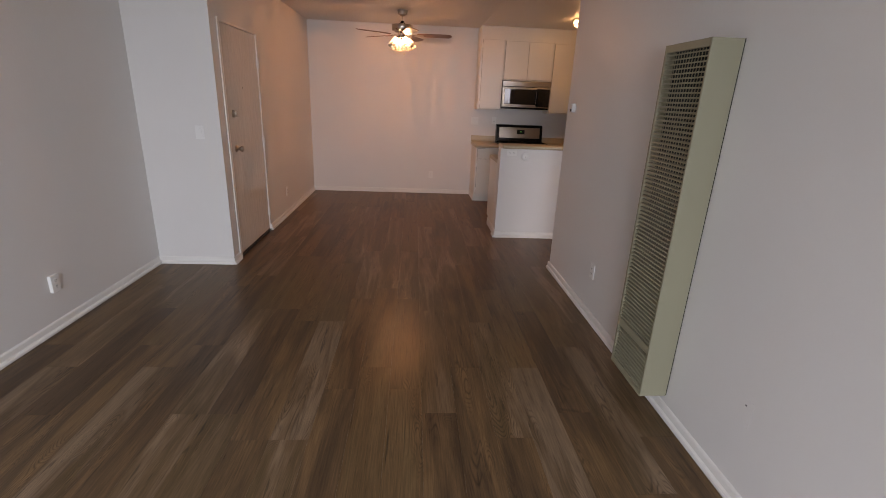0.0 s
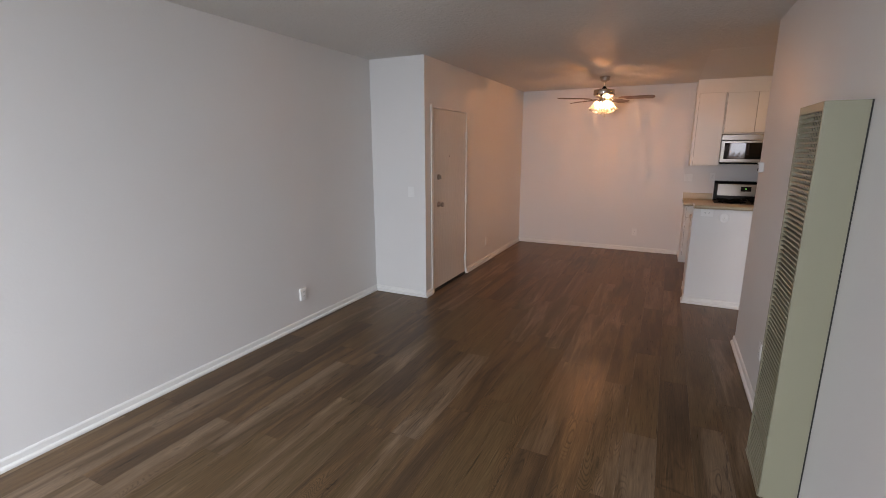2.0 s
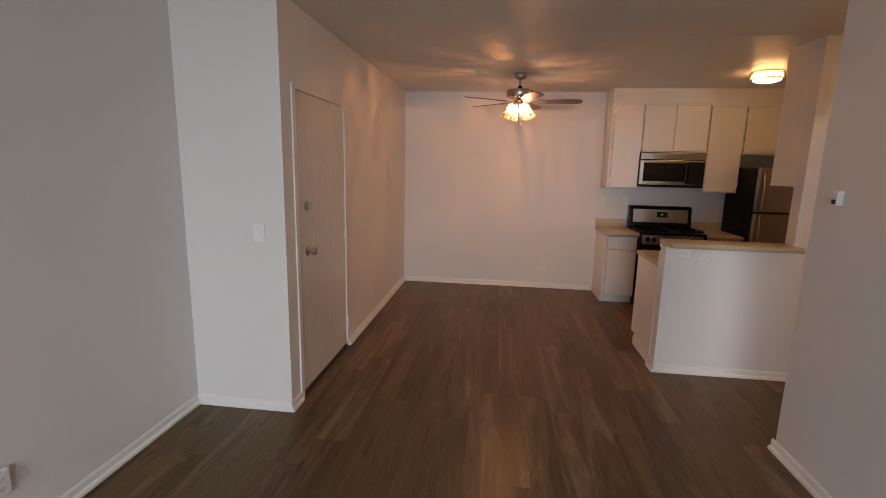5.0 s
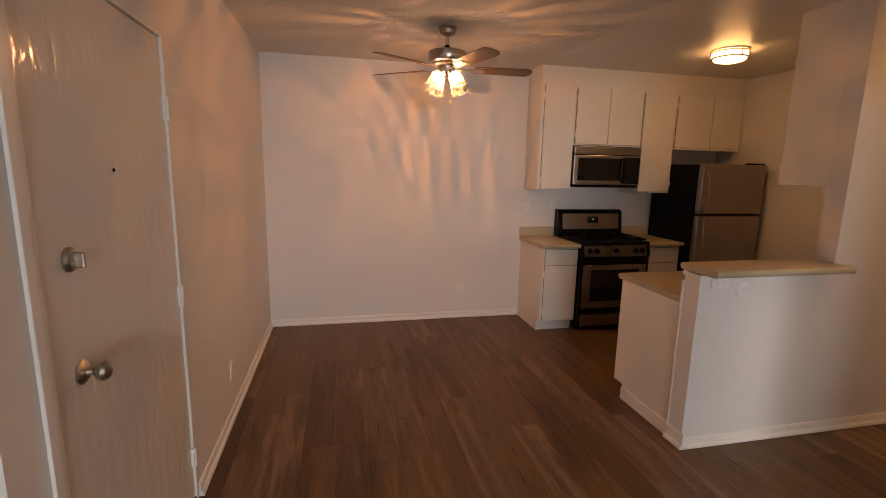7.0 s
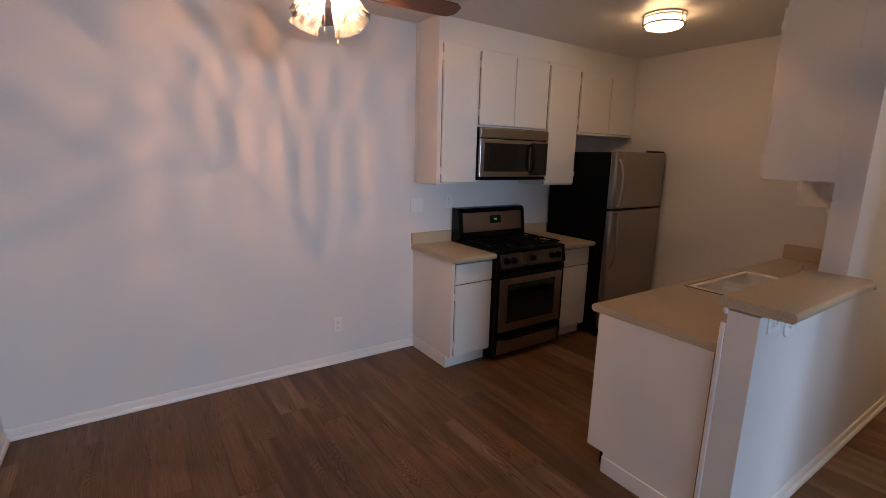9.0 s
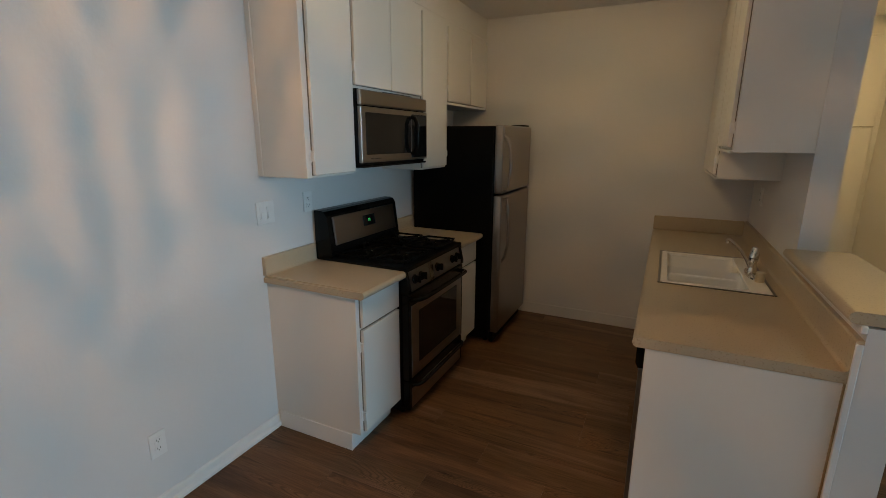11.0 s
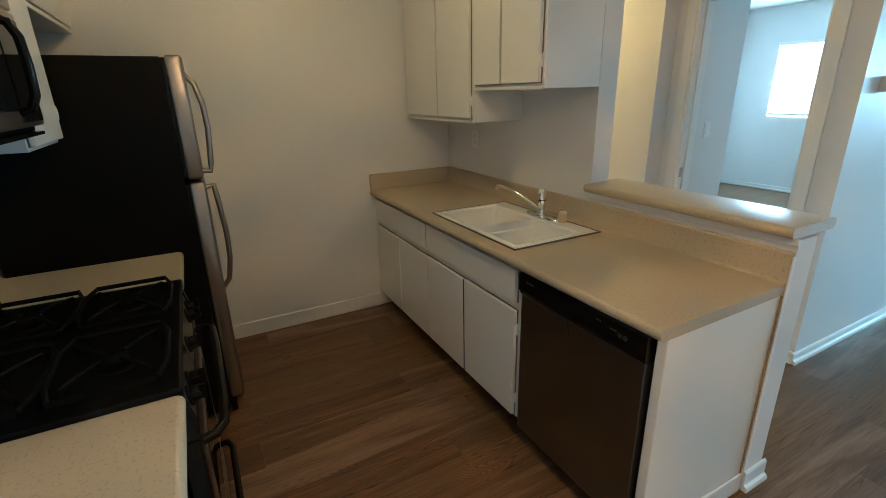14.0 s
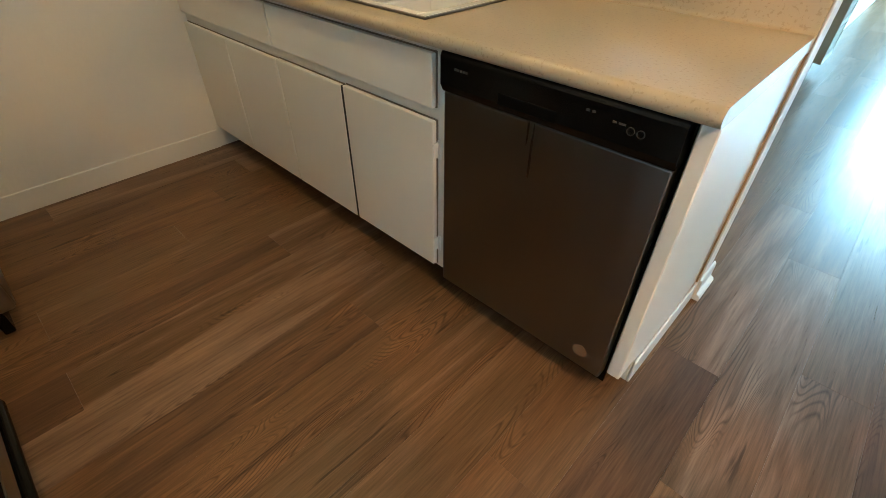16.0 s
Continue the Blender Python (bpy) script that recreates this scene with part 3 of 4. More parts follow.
for k in range(5):
    turn = Matrix.Translation((FX, FY, 2.340)) @ Matrix.Rotation(radians(-4 + 72 * k), 4, "Z") @ Matrix.Rotation(radians(-11), 4, "X")
    bm = prism(bmesh.new(), blade_shape, "z", -0.003, 0.003)
    bmesh.ops.bevel(bm, geom=list(bm.edges), offset=0.0015, segments=1, affect="EDGES")
    bm.transform(turn)
    part("blade", bm, WOODBLADE, fan, "dark reddish wooden blade")
    bm = prism(bmesh.new(), [(0.09, -0.018), (0.15, -0.012), (0.19, -0.030), (0.26, -0.034), (0.29, -0.012), (0.29, 0.012), (0.26, 0.034), (0.19, 0.030), (0.15, 0.012), (0.09, 0.018)], "z", -0.009, -0.004)
    bm.transform(turn)
    part("blade_iron", bm, NICKEL, fan)


def shade_glass(name, clear, warm):
    m, n, l, b = mat(name)
    out = n["Material Output"]
    tr = n.new("ShaderNodeBsdfTransparent")
    tr.inputs[0].default_value = (1.0, 0.98, 0.95, 1)
    tl = n.new("ShaderNodeBsdfTranslucent")
    tl.inputs[0].default_value = (0.24, 0.26, 0.26, 1)
    gl = nd(n, "ShaderNodeBsdfGlossy", Roughness=0.08)
    a = nd(n, "ShaderNodeMixShader", Fac=clear)
    l.new(tl.outputs[0], a.inputs[1])
    l.new(tr.outputs[0], a.inputs[2])
    c = nd(n, "ShaderNodeMixShader", Fac=0.12)
    l.new(a.outputs[0], c.inputs[1])
    l.new(gl.outputs[0], c.inputs[2])
    e = nd(n, "ShaderNodeEmission", Strength=warm)
    e.inputs[0].default_value = (1.0, 0.82, 0.60, 1)
    s = n.new("ShaderNodeAddShader")
    l.new(c.outputs[0], s.inputs[0])
    l.new(e.outputs[0], s.inputs[1])
    l.new((s if warm else c).outputs[0], out.inputs["Surface"])
    return m


# Frosted and clear strips are added to shape the light cast on walls.
FROST, CLEAR, BULB = shade_glass("frosted_pattern_strips", 0.02, 0.0), shade_glass("clear_pattern_strips", 0.96, 0.0), shade_glass("lit_bulb", 0.8, 80.0)
CUTS = 144
profile = [(0.022, 0.0), (0.036, -0.012), (0.046, -0.034), (0.050, -0.060), (0.054, -0.085), (0.057, -0.118), (0.066, -0.146)]
steps = []
for (r0, h0), (r1, h1) in zip(profile, profile[1:]):
    a0, a1 = math.atan2(r0, h0 + 0.022), math.atan2(r1, h1 + 0.022)
    count = max(1, round((a1 - a0) / radians(2.5)))
    steps += [(r0 + (r1 - r0) * i / count, h0 + (h1 - h0) * i / count) for i in range(count)]
steps.append(profile[-1])
for k in range(4):
    ang = radians(30 + 90 * k)
    way = Vector((math.cos(ang), math.sin(ang), 0))
    neck = Vector((FX, FY, 2.305)) + way * 0.070
    turn = Matrix.Translation(neck) @ Matrix.Rotation(radians(30), 4, Vector((-way.y, way.x, 0)) * -1)
    arm = part("lamp_arm", tube(bmesh.new(), [(FX + way.x * 0.03, FY + way.y * 0.03, 2.31), (FX + way.x * 0.055, FY + way.y * 0.055, 2.325), neck + Vector((0, 0, 0.012)), neck - Vector((0, 0, 0.004)) + way * 0.008], 0.008), NICKEL, fan, smooth=True)
    part("socket", cyl(bmesh.new(), turn @ Vector((0, 0, 0.008)), turn @ Vector((0, 0, -0.018)), 0.020, 0.024, 20), NICKEL, fan, smooth=True)
    meshes = {0: bmesh.new(), 1: bmesh.new()}
    for f in range(CUTS):
        for row, ((r0, h0), (r1, h1)) in enumerate(zip(steps, steps[1:])):
            # Strip twist is made up, opposite on alternate shades, to cast crossed light.
            side = (f // 4 if h0 > -0.026 else (f + (row if k % 2 else -row)) // 3) % 2
            bm = meshes[1 if row == 0 else 0 if row == len(steps) - 2 else side]
            quad = []
            for r, h, j in ((r0, h0, f), (r0, h0, f + 1), (r1, h1, f + 1), (r1, h1, f)):
                q = 2 * math.pi * j / CUTS
                rr = r * (1 + 0.05 * math.cos(9 * q) * (h / 0.146) ** 2)
                quad.append(bm.verts.new(turn @ Vector((rr * math.cos(q), rr * math.sin(q), h))))
            bm.faces.new(quad)
    for bm in meshes.values():
        bmesh.ops.remove_doubles(bm, verts=bm.verts, dist=0.00002)
    shade = part("shade", meshes[0], FROST, fan, "scalloped glass tulip shade")
    part("clear_glass", meshes[1], CLEAR, shade)
    centre = turn @ Vector((0, 0, -0.022))
    part("light_bulb", lathe(bmesh.new(), [(0.001, 0.026), (0.013, 0.024), (0.024, 0.006), (0.030, -0.016), (0.027, -0.036), (0.015, -0.050), (0.001, -0.054)], centre, 20), BULB, fan, "glowing warm bulb", smooth=True)
    bulb("fan_bulb", centre, FAN_WATTS, WARM, 0.0015)
for dx, length in ((-0.03, 0.13), (0.028, 0.17)):
    chain = part("pull_chain", cyl(bmesh.new(), (FX + dx, FY - 0.03, 2.29 - length), (FX + dx, FY - 0.03, 2.29), 0.0016, seg=6), NICKEL, fan)
    part("chain_fob", lathe(bmesh.new(), [(0.001, 0.0), (0.005, -0.006), (0.007, -0.022), (0.001, -0.03)], (FX + dx, FY - 0.03, 2.29 - length), 10), IVORY if dx > 0 else CHROME, chain, smooth=True)


# ---- ceiling lamps ----
def flush_lamp(name, x, y, z, r, label, emit, ringmat):
    t = thing(name, (x, y, z), label, "ceiling lamp")
    part("pan", lathe(bmesh.new(), [(0.001, 0), (r, 0), (r, -0.012), (0.001, -0.012)], (x, y, z), 40), ringmat, t, smooth=True)
    part("glass", lathe(bmesh.new(), [(r * 0.86, -0.012), (r * 0.93, -0.03), (r * 0.93, -0.062), (r * 0.80, -0.085), (r * 0.5, -0.098), (0.001, -0.102)], (x, y, z), 40), emit, t, "glowing white glass bowl", smooth=True)
    for h in (-0.022, -0.068):
        part("band", lathe(bmesh.new(), [(r * 0.94, h + 0.005), (r * 1.0, h + 0.006), (r * 1.0, h - 0.006), (r * 0.94, h - 0.005)], (x, y, z), 40), ringmat, t, "brushed metal band", smooth=True)
    for k in range(3):
        a = 2 * math.pi * k / 3 + 0.4
        part("stud", boxes((x + r * math.cos(a) - 0.006, x + r * math.cos(a) + 0.006, y + r * math.sin(a) - 0.006, y + r * math.sin(a) + 0.006, z - 0.075, z - 0.012), bevel=0.002), ringmat, t)
    return t


flush_lamp("ceiling_lamp", 1.965, 6.81, TOP, 0.140, "lit round flush ceiling lamp with metal bands in the kitchen", glow("kitchen_lamp_glass", (1.0, 0.755, 0.36), KITCHEN_GLOW), NICKEL)
flush_lamp("ceiling_lamp", 3.10, 5.02, TOP, 0.14, "lit round flush ceiling lamp in the hall", glow("hall_lamp_glass", (1.0, 0.72, 0.30), HALL_GLOW), NICKEL)


# ---- kitchen cabinets ----
def cabinet_door(t, x0, x1, z0, z1, face, out, hinge="", name="door", lean=0.0):
    """An overlay door slab on a front in the x-z plane; out is +1 or -1 along y; hinge: side with two exposed hinges."""
    y0, y1 = sorted((face + out * 0.0045, face + out * 0.0215))
    bm = boxes((x0, x1, y0, y1, z0, z1), bevel=0.003, segments=2)
    if lean:
        bm.transform(Matrix.Translation((x0, 0, z0)) @ Matrix.Rotation(radians(lean), 4, "Y") @ Matrix.Translation((-x0, 0, -z0)))
    d = part(name, bm, CAB, t)
    # Oversized backing plate, added to draw the shaded gap line round the door.
    ya, yb = sorted((face + out * 0.0006, face + out * 0.0040))
    part("reveal", boxes((x0 - 0.0025, x1 + 0.0025, ya, yb, z0 - 0.002, z1 + 0.0025)), REVEAL, d, "dark plate behind the door, gap shade and grime in its colour")
    if hinge:
        hx = x0 if hinge == "l" else x1
        s = -1 if hinge == "l" else 1
        for z in (z0 + 0.09, z1 - 0.09):
            ya, yb = sorted((face + out * 0.0005, face + out * 0.0235))
            yc, yd = sorted((face + out * 0.0005, face + out * 0.004))
            bm = boxes((min(hx, hx + s * 0.006), max(hx, hx + s * 0.006), ya, yb, z - 0.024, z + 0.024), (min(hx, hx + s * 0.016), max(hx, hx + s * 0.016), yc, yd, z - 0.030, z + 0.030), bevel=0.0012)
            cyl(bm, (hx + s * 0.004, face + out * 0.020, z - 0.014), (hx + s * 0.004, face + out * 0.020, z + 0.014), 0.005, seg=8)
            part("hinge", bm, TRIM, d, "painted cabinet hinge")
    return d


def unit(name, x0, x1, y0, y1, z0, z1, label, group):
    t = thing(name, ((x0 + x1) / 2, (y0 + y1) / 2, z0), label, "cabinet", group)
    part("body", boxes((x0, x1, y0, y1, z0, z1), bevel=0.002), CAB, t)
    return t


UF = 7.775
LAB = "white painted wall cabinet with flat slab doors"
u = unit("wall_cabinet", 0.735, 1.108, UF, NORTH, 1.418, TOP - 0.001, "white painted tall wall cabinet beside the microwave", "wall cabinets")
cabinet_door(u, 0.772, 1.098, 1.434, 2.44, UF, -1, "l")
part("edge_moulding", boxes((0.727, 0.734, NORTH - 0.035, NORTH - 0.001, 1.418, TOP - 0.002), bevel=0.003), CAB, u)
u = unit("wall_cabinet", 1.110, 1.872, UF, NORTH, 1.872, TOP - 0.001, LAB + " above the microwave", "wall cabinets")
cabinet_door(u, 1.122, 1.481, 1.888, 2.43, UF, -1, "l")
cabinet_door(u, 1.487, 1.862, 1.888, 2.43, UF, -1)
u = unit("wall_cabinet", 1.874, 2.278, UF, NORTH, 1.398, TOP - 0.001, "white painted tall wall cabinet beside the fridge", "wall cabinets")
cabinet_door(u, 1.884, 2.264, 1.413, 2.42, UF, -1, "r")
u = unit("wall_cabinet", 2.280, EAST - 0.001, UF, NORTH, 1.866, TOP - 0.001, LAB + " above the fridge", "wall cabinets")
cabinet_door(u, 2.290, 2.718, 1.885, 2.41, UF, -1, "l")
cabinet_door(u, 2.726, 3.10, 1.885, 2.41, UF, -1)
part("bottom_rail", boxes((2.280, EAST - 0.002, UF - 0.016, UF - 0.001, 1.862, 1.880), bevel=0.002), CAB, u)
setting("trim_soffit_north", boxes((0.7355, EAST - 0.001, UF - 0.004, UF - 0.0003, 2.452, TOP - 0.002)), CAB, "white painted soffit board above the wall cabinets", "trim")
SF = 5.945
setting("trim_soffit_south", boxes((1.674, EAST - 0.001, SF + 0.0003, SF + 0.004, 2.452, TOP - 0.002)), CAB, "white painted soffit board above the sink cabinets", "trim")
u = unit("wall_cabinet", 1.6735, 2.244, BAR1, SF, 1.553, TOP - 0.001, "white painted wall cabinet at the open end of the sink wall", "wall cabinets")
cabinet_door(u, 1.692, 1.972, 1.578, 2.43, SF, 1, "l")
cabinet_door(u, 1.988, 2.228, 1.578, 2.43, SF, 1)
part("bottom_rail", boxes((1.6735, 2.244, SF + 0.001, SF + 0.010, 1.549, 1.565), bevel=0.002), CAB, u)
u = unit("wall_cabinet", 2.246, EAST - 0.001, BAR1, SF, 1.383, TOP - 0.001, "white painted deeper-hung wall cabinet over the sink", "wall cabinets")
cabinet_door(u, 2.268, 2.632, 1.408, 2.43, SF, 1, "l")
cabinet_door(u, 2.648, 3.09, 1.408, 2.43, SF, 1)
part("bottom_rail", boxes((2.246, EAST - 0.002, SF + 0.001, SF + 0.010, 1.379, 1.395), bevel=0.002), CAB, u)

LF = 7.515


def base_unit(x0, x1, d0, d1, label):
    t = thing("base_cabinet", ((x0 + x1) / 2, 7.8, 0), label, "cabinet", "base cabinets")
    part("body", boxes((x0, x1, LF, NORTH, 0.10, 0.860), bevel=0.002), CAB, t)
    part("plinth", boxes((x0 + 0.002, x1 - 0.002, LF + 0.055, NORTH - 0.002, 0, 0.099)), CAB, t)
    cabinet_door(t, d0, d1, 0.695, 0.842, LF, -1, name="drawer")
    cabinet_door(t, d0, d1, 0.115, 0.680, LF, -1, "l")
    return t


u = base_unit(0.724, 1.102, 0.752, 1.096, "white painted base cabinet with drawer and door by the stove")
part("side_base", boxes((0.715, 0.723, LF + 0.05, NORTH - 0.026, 0.001, 0.098), bevel=0.002), TRIM, u)
base_unit(1.878, 2.278, 1.89, 2.262, "white painted base cabinet between stove and fridge")


def counter(name, x0, x1, yb, yf, out, label, lip, ends=()):
    """A post-formed worktop: bullnosed front, coved upstand at the wall. out: +1 when the front looks to +y."""
    t = thing(name, ((x0 + x1) / 2, (yb + yf) / 2, 0.862), label, "worktop")
    o = [(yb, 0.862)] + [(yf - out * (0.018 - 0.018 * math.cos(a)), 0.880 + 0.020 * math.sin(a)) for a in np.linspace(-math.pi / 2, math.pi / 2, 9)] + [(yb, 0.900)]
    part("upstand", prism(bmesh.new(), [(yb, 0.9003), (yb + out * 0.034, 0.9003), (yb + out * 0.026, 0.904), (yb + out * 0.021, 0.912), (yb + out * 0.021, lip - 0.006), (yb + out * 0.016, lip), (yb, lip)], "x", x0, x1 - 0.0015), COUNTER, t, smooth=True)
    return t, o


t, o = counter("worktop", 0.704, 1.103, NORTH, 7.45, -1, "speckled beige laminate worktop with rounded front edge", 1.0)
bm = prism(bmesh.new(), o, "x", 0.704, 1.103)
bmesh.ops.bevel(bm, geom=[e for e in bm.edges if all(abs(v.co.x - 0.704) < 1e-5 for v in e.verts) and min(v.co.z for v in e.verts) > 0.8995], offset=0.012, segments=3, affect="EDGES")
part("slab", bm, COUNTER, t, smooth=True)
t, o = counter("worktop", 1.877, 2.285, NORTH, 7.45, -1, "speckled beige laminate worktop beside the fridge", 1.0)
part("slab", prism(bmesh.new(), o, "x", 1.877, 2.285), COUNTER, t, smooth=True)

# peninsula
PF = 6.222
SX0, SX1, SY0, SY1 = 1.51, 2.285, 5.695, 6.205
pen = thing("sink_cabinet", (2.3, 5.9, 0), "white painted sink base cabinet with four flat doors", "cabinet", "base cabinets")
part("body", boxes((1.412, EAST - 0.001, PF - 0.02, PF, 0.108, 0.860), (1.412, 1.432, BAR1 + 0.001, PF - 0.02, 0.108, 0.860), (1.432, EAST - 0.001, BAR1 + 0.001, PF - 0.02, 0.108, 0.128), bevel=0.001), CAB, pen)
# The recess's shade is put into the toe kick's colour.
part("toe_kick", boxes((1.412, EAST - 0.002, BAR1 + 0.002, PF - 0.09, 0, 0.107)), HOLE, pen, "recessed toe kick coloured near-black for its shade")
cabinet_door(pen, 1.450, 2.288, 0.690, 0.838, PF, 1, name="drawer")
cabinet_door(pen, 2.300, 3.105, 0.690, 0.838, PF, 1, name="drawer")
cabinet_door(pen, 1.448, 1.868, 0.122, 0.652, PF, 1, "l")
cabinet_door(pen, 1.882, 2.284, 0.122, 0.648, PF, 1)
cabinet_door(pen, 2.292, 2.700, 0.122, 0.645, PF, 1, "r")
cabinet_door(pen, 2.708, 3.108, 0.122, 0.645, PF, 1)

# Solid strip hides the lit door edge and paints the gap's shade.
part("door_gap_shade", boxes((1.8690, 1.8815, PF + 0.0006, PF + 0.0185, 0.124, 0.648)), HOLE, pen, "near-black strip filling the gap between two doors as its shade")

endp = thing("end_panel", (0.765, 5.9, 0), "white painted end panel closing the dishwasher bay", "panel")
bm = prism(bmesh.new(), [(BAR1 + 0.001, 0.0), (PF - 0.098, 0.0), (PF - 0.098, 0.108), (PF + 0.004, 0.108), (PF + 0.004, 0.861), (BAR1 + 0.001, 0.861)], "x", 0.748, 0.784)
bmesh.ops.bevel(bm, geom=list(bm.edges), offset=0.003, segments=1, affect="EDGES")
part("board", bm, CAB, endp)
part("base_strip", boxes((0.739, 0.747, BAR1 + 0.012, PF - 0.098, 0.0, 0.092), bevel=0.003), TRIM, endp)
part("caulk_line", boxes((0.7415, 0.7465, BAR1 + 0.0225, BAR1 + 0.028, 0.093, 0.86)), surface("aged_caulk", (0.34, 0.22, 0.11), 0.6, vary=0.4, scale=30), endp, "brown aged caulk line")
part("corner_strip", boxes((0.736, 0.7425, BAR1 + 0.001, BAR1 + 0.022, 0.093, 1.0), bevel=0.003), TRIM, endp)

t, o = counter("worktop", 0.743, EAST, BAR1, 6.272, 1, "long beige laminate sink worktop with coved upstand", 1.012)
part("slab", prism(bmesh.new(), o, "x", 0.743, SX0 + 0.012), COUNTER, t, smooth=True)
part("slab", prism(bmesh.new(), o, "x", SX1 - 0.012, EAST - 0.001), COUNTER, t, smooth=True)
front = [(SY1 - 0.012, 0.862)] + o[1:10] + [(SY1 - 0.012, 0.900)]
part("front_strip", prism(bmesh.new(), front, "x", SX0 + 0.012, SX1 - 0.012), COUNTER, t, smooth=True)
back = [(BAR1, 0.862), (SY0 + 0.012, 0.862), (SY0 + 0.012, 0.900), (BAR1, 0.900)]
part("back_strip", prism(bmesh.new(), back, "x", SX0 + 0.012, SX1 - 0.012), COUNTER, t)
part("side_upstand", boxes((EAST - 0.021, EAST - 0.0015, BAR1 + 0.023, 6.27, 0.9005, 1.012), bevel=0.004), COUNTER, t)

sink = thing("kitchen_sink", (1.9, 5.95, 0.9), "white enamel double-bowl sink with a dark metal rim", "sink")
SB = 5.80
part("rim", boxes((SX0, SX1, SY0, SY0 + 0.012, 0.9005, 0.906), (SX0, SX1, SY1 - 0.012, SY1, 0.9005, 0.906), (SX0, SX0 + 0.012, SY0 + 0.012, SY1 - 0.012, 0.9005, 0.906), (SX1 - 0.012, SX1, SY0 + 0.012, SY1 - 0.012, 0.9005, 0.906), bevel=0.002), DARKSTEEL, sink, "thin dark metal clamp rim")
a0, a1, b0, b1 = SX0 + 0.012, SX1 - 0.012, SY0 + 0.012, SY1 - 0.012
part("deck", boxes((a0, a1, b0, SB, 0.885, 0.9055), (a0, a0 + 0.035, SB, b1, 0.885, 0.9055), (a1 - 0.035, a1, SB, b1, 0.885, 0.9055), (a0 + 0.035, a1 - 0.035, b1 - 0.035, b1, 0.885, 0.9055), bevel=0.004, segments=2), ENAMEL, sink)
part("divider", boxes((1.885, 1.915, SB, b1 - 0.035, 0.75, 0.862), bevel=0.012, segments=3), ENAMEL, sink)
for q0, q1 in ((a0 + 0.03, 1.895), (1.905, a1 - 0.03)):
    bm = bmesh.new()
    box(bm, q0, q1, SB - 0.004, b1 - 0.03, 0.73, 0.895)
    top = max(bm.faces, key=lambda f: f.calc_center_median().z)
    bmesh.ops.delete(bm, geom=[top], context="FACES_ONLY")
    low = [e for e in bm.edges if min(v.co.z for v in e.verts) < 0.8]
    bmesh.ops.bevel(bm, geom=low, offset=0.035, segments=4, affect="EDGES", profile=0.5)
    bmesh.ops.reverse_faces(bm, faces=bm.faces)
    bowl = part("bowl", bm, ENAMEL, sink, smooth=True)
    part("drain", lathe(bmesh.new(), [(0.042, 0.001), (0.040, 0.005), (0.028, 0.001), (0.001, 0.0)], ((q0 + q1) / 2, 6.0, 0.7305), 24), CHROME, bowl, "chrome drain basket", smooth=True)

faucet = thing("faucet", (1.88, 5.752, 0.9055), "chrome single-lever kitchen faucet with a low swung spout", "faucet")
bm = lathe(bmesh.new(), [(0.001, 0.0), (0.030, 0.0), (0.029, 0.008), (0.022, 0.012), (0.001, 0.013)], (0, 0, 0), 28)
bm.transform(Matrix.Translation((1.88, 5.752, 0.9055)) @ Matrix.Diagonal((4.0, 1, 1, 1)))
part("deck_plate", bm, CHROME, faucet, smooth=True)
part("column", lathe(bmesh.new(), [(0.026, 0.0), (0.026, 0.01), (0.021, 0.02), (0.020, 0.060), (0.024, 0.066), (0.023, 0.078), (0.001, 0.082)], (1.88, 5.752, 0.917), 24), CHROME, faucet, smooth=True)
part("lever", lathe(bmesh.new(), [(0.001, 0.0), (0.024, 0.0), (0.0235, 0.022), (0.019, 0.046), (0.015, 0.058), (0.001, 0.061)], (1.88, 5.752, 0.996), 24, (0.10, -0.06, 1)), CHROME, faucet, smooth=True)
part("spout", tube(bmesh.new(), [(1.885, 5.755, 0.940), (1.93, 5.770, 0.966), (2.00, 5.795, 1.002), (2.07, 5.820, 1.028), (2.125, 5.838, 1.040), (2.150, 5.846, 1.036), (2.158, 5.849, 1.018)], [0.014, 0.011, 0.0095, 0.009, 0.0095, 0.011, 0.012], 12), CHROME, faucet, smooth=True)
gap = thing("air_gap", (1.735, 5.735, 0.9055), "small ivory plastic dishwasher air gap on the sink", "air gap")
part("cap", lathe(bmesh.new(), [(0.001, 0.0), (0.021, 0.0), (0.021, 0.048), (0.016, 0.054), (0.001, 0.055)], (1.735, 5.735, 0.9056), 20), IVORY, gap, smooth=True)
part("slot", boxes((1.7545, 1.7575, 5.729, 5.741, 0.93, 0.945)), HOLE, gap)

# breakfast bar
bar = thing("breakfast_bar", (1.2, 5.53, 1.055), "raised beige laminate breakfast bar on a half wall", "worktop")
o = [(5.672 - 0.02 + 0.02 * math.cos(a), 1.083 + 0.020 * math.sin(a)) for a in np.linspace(-math.pi / 2, math.pi / 2, 9)] + [(5.39 + 0.016 - 0.016 * math.cos(a), 1.083 + 0.020 * math.sin(a)) for a in np.linspace(math.pi / 2, -math.pi / 2, 9)]
part("slab", prism(bmesh.new(), o, "x", 0.742, POST - 0.001), COUNTER, bar, smooth=True)
part("slab_end", prism(bmesh.new(), [(5.39, 1.063), (BAR0 - 0.001, 1.063), (BAR0 - 0.001, 1.103), (5.41, 1.103), (5.394, 1.094)], "x", POST - 0.0005, 1.69), COUNTER, bar)
part("bearer", boxes((0.735, POST - 0.002, BAR1 + 0.001, 5.638, 1.036, 1.0625), bevel=0.003), TRIM, bar, "white painted bearer strip")

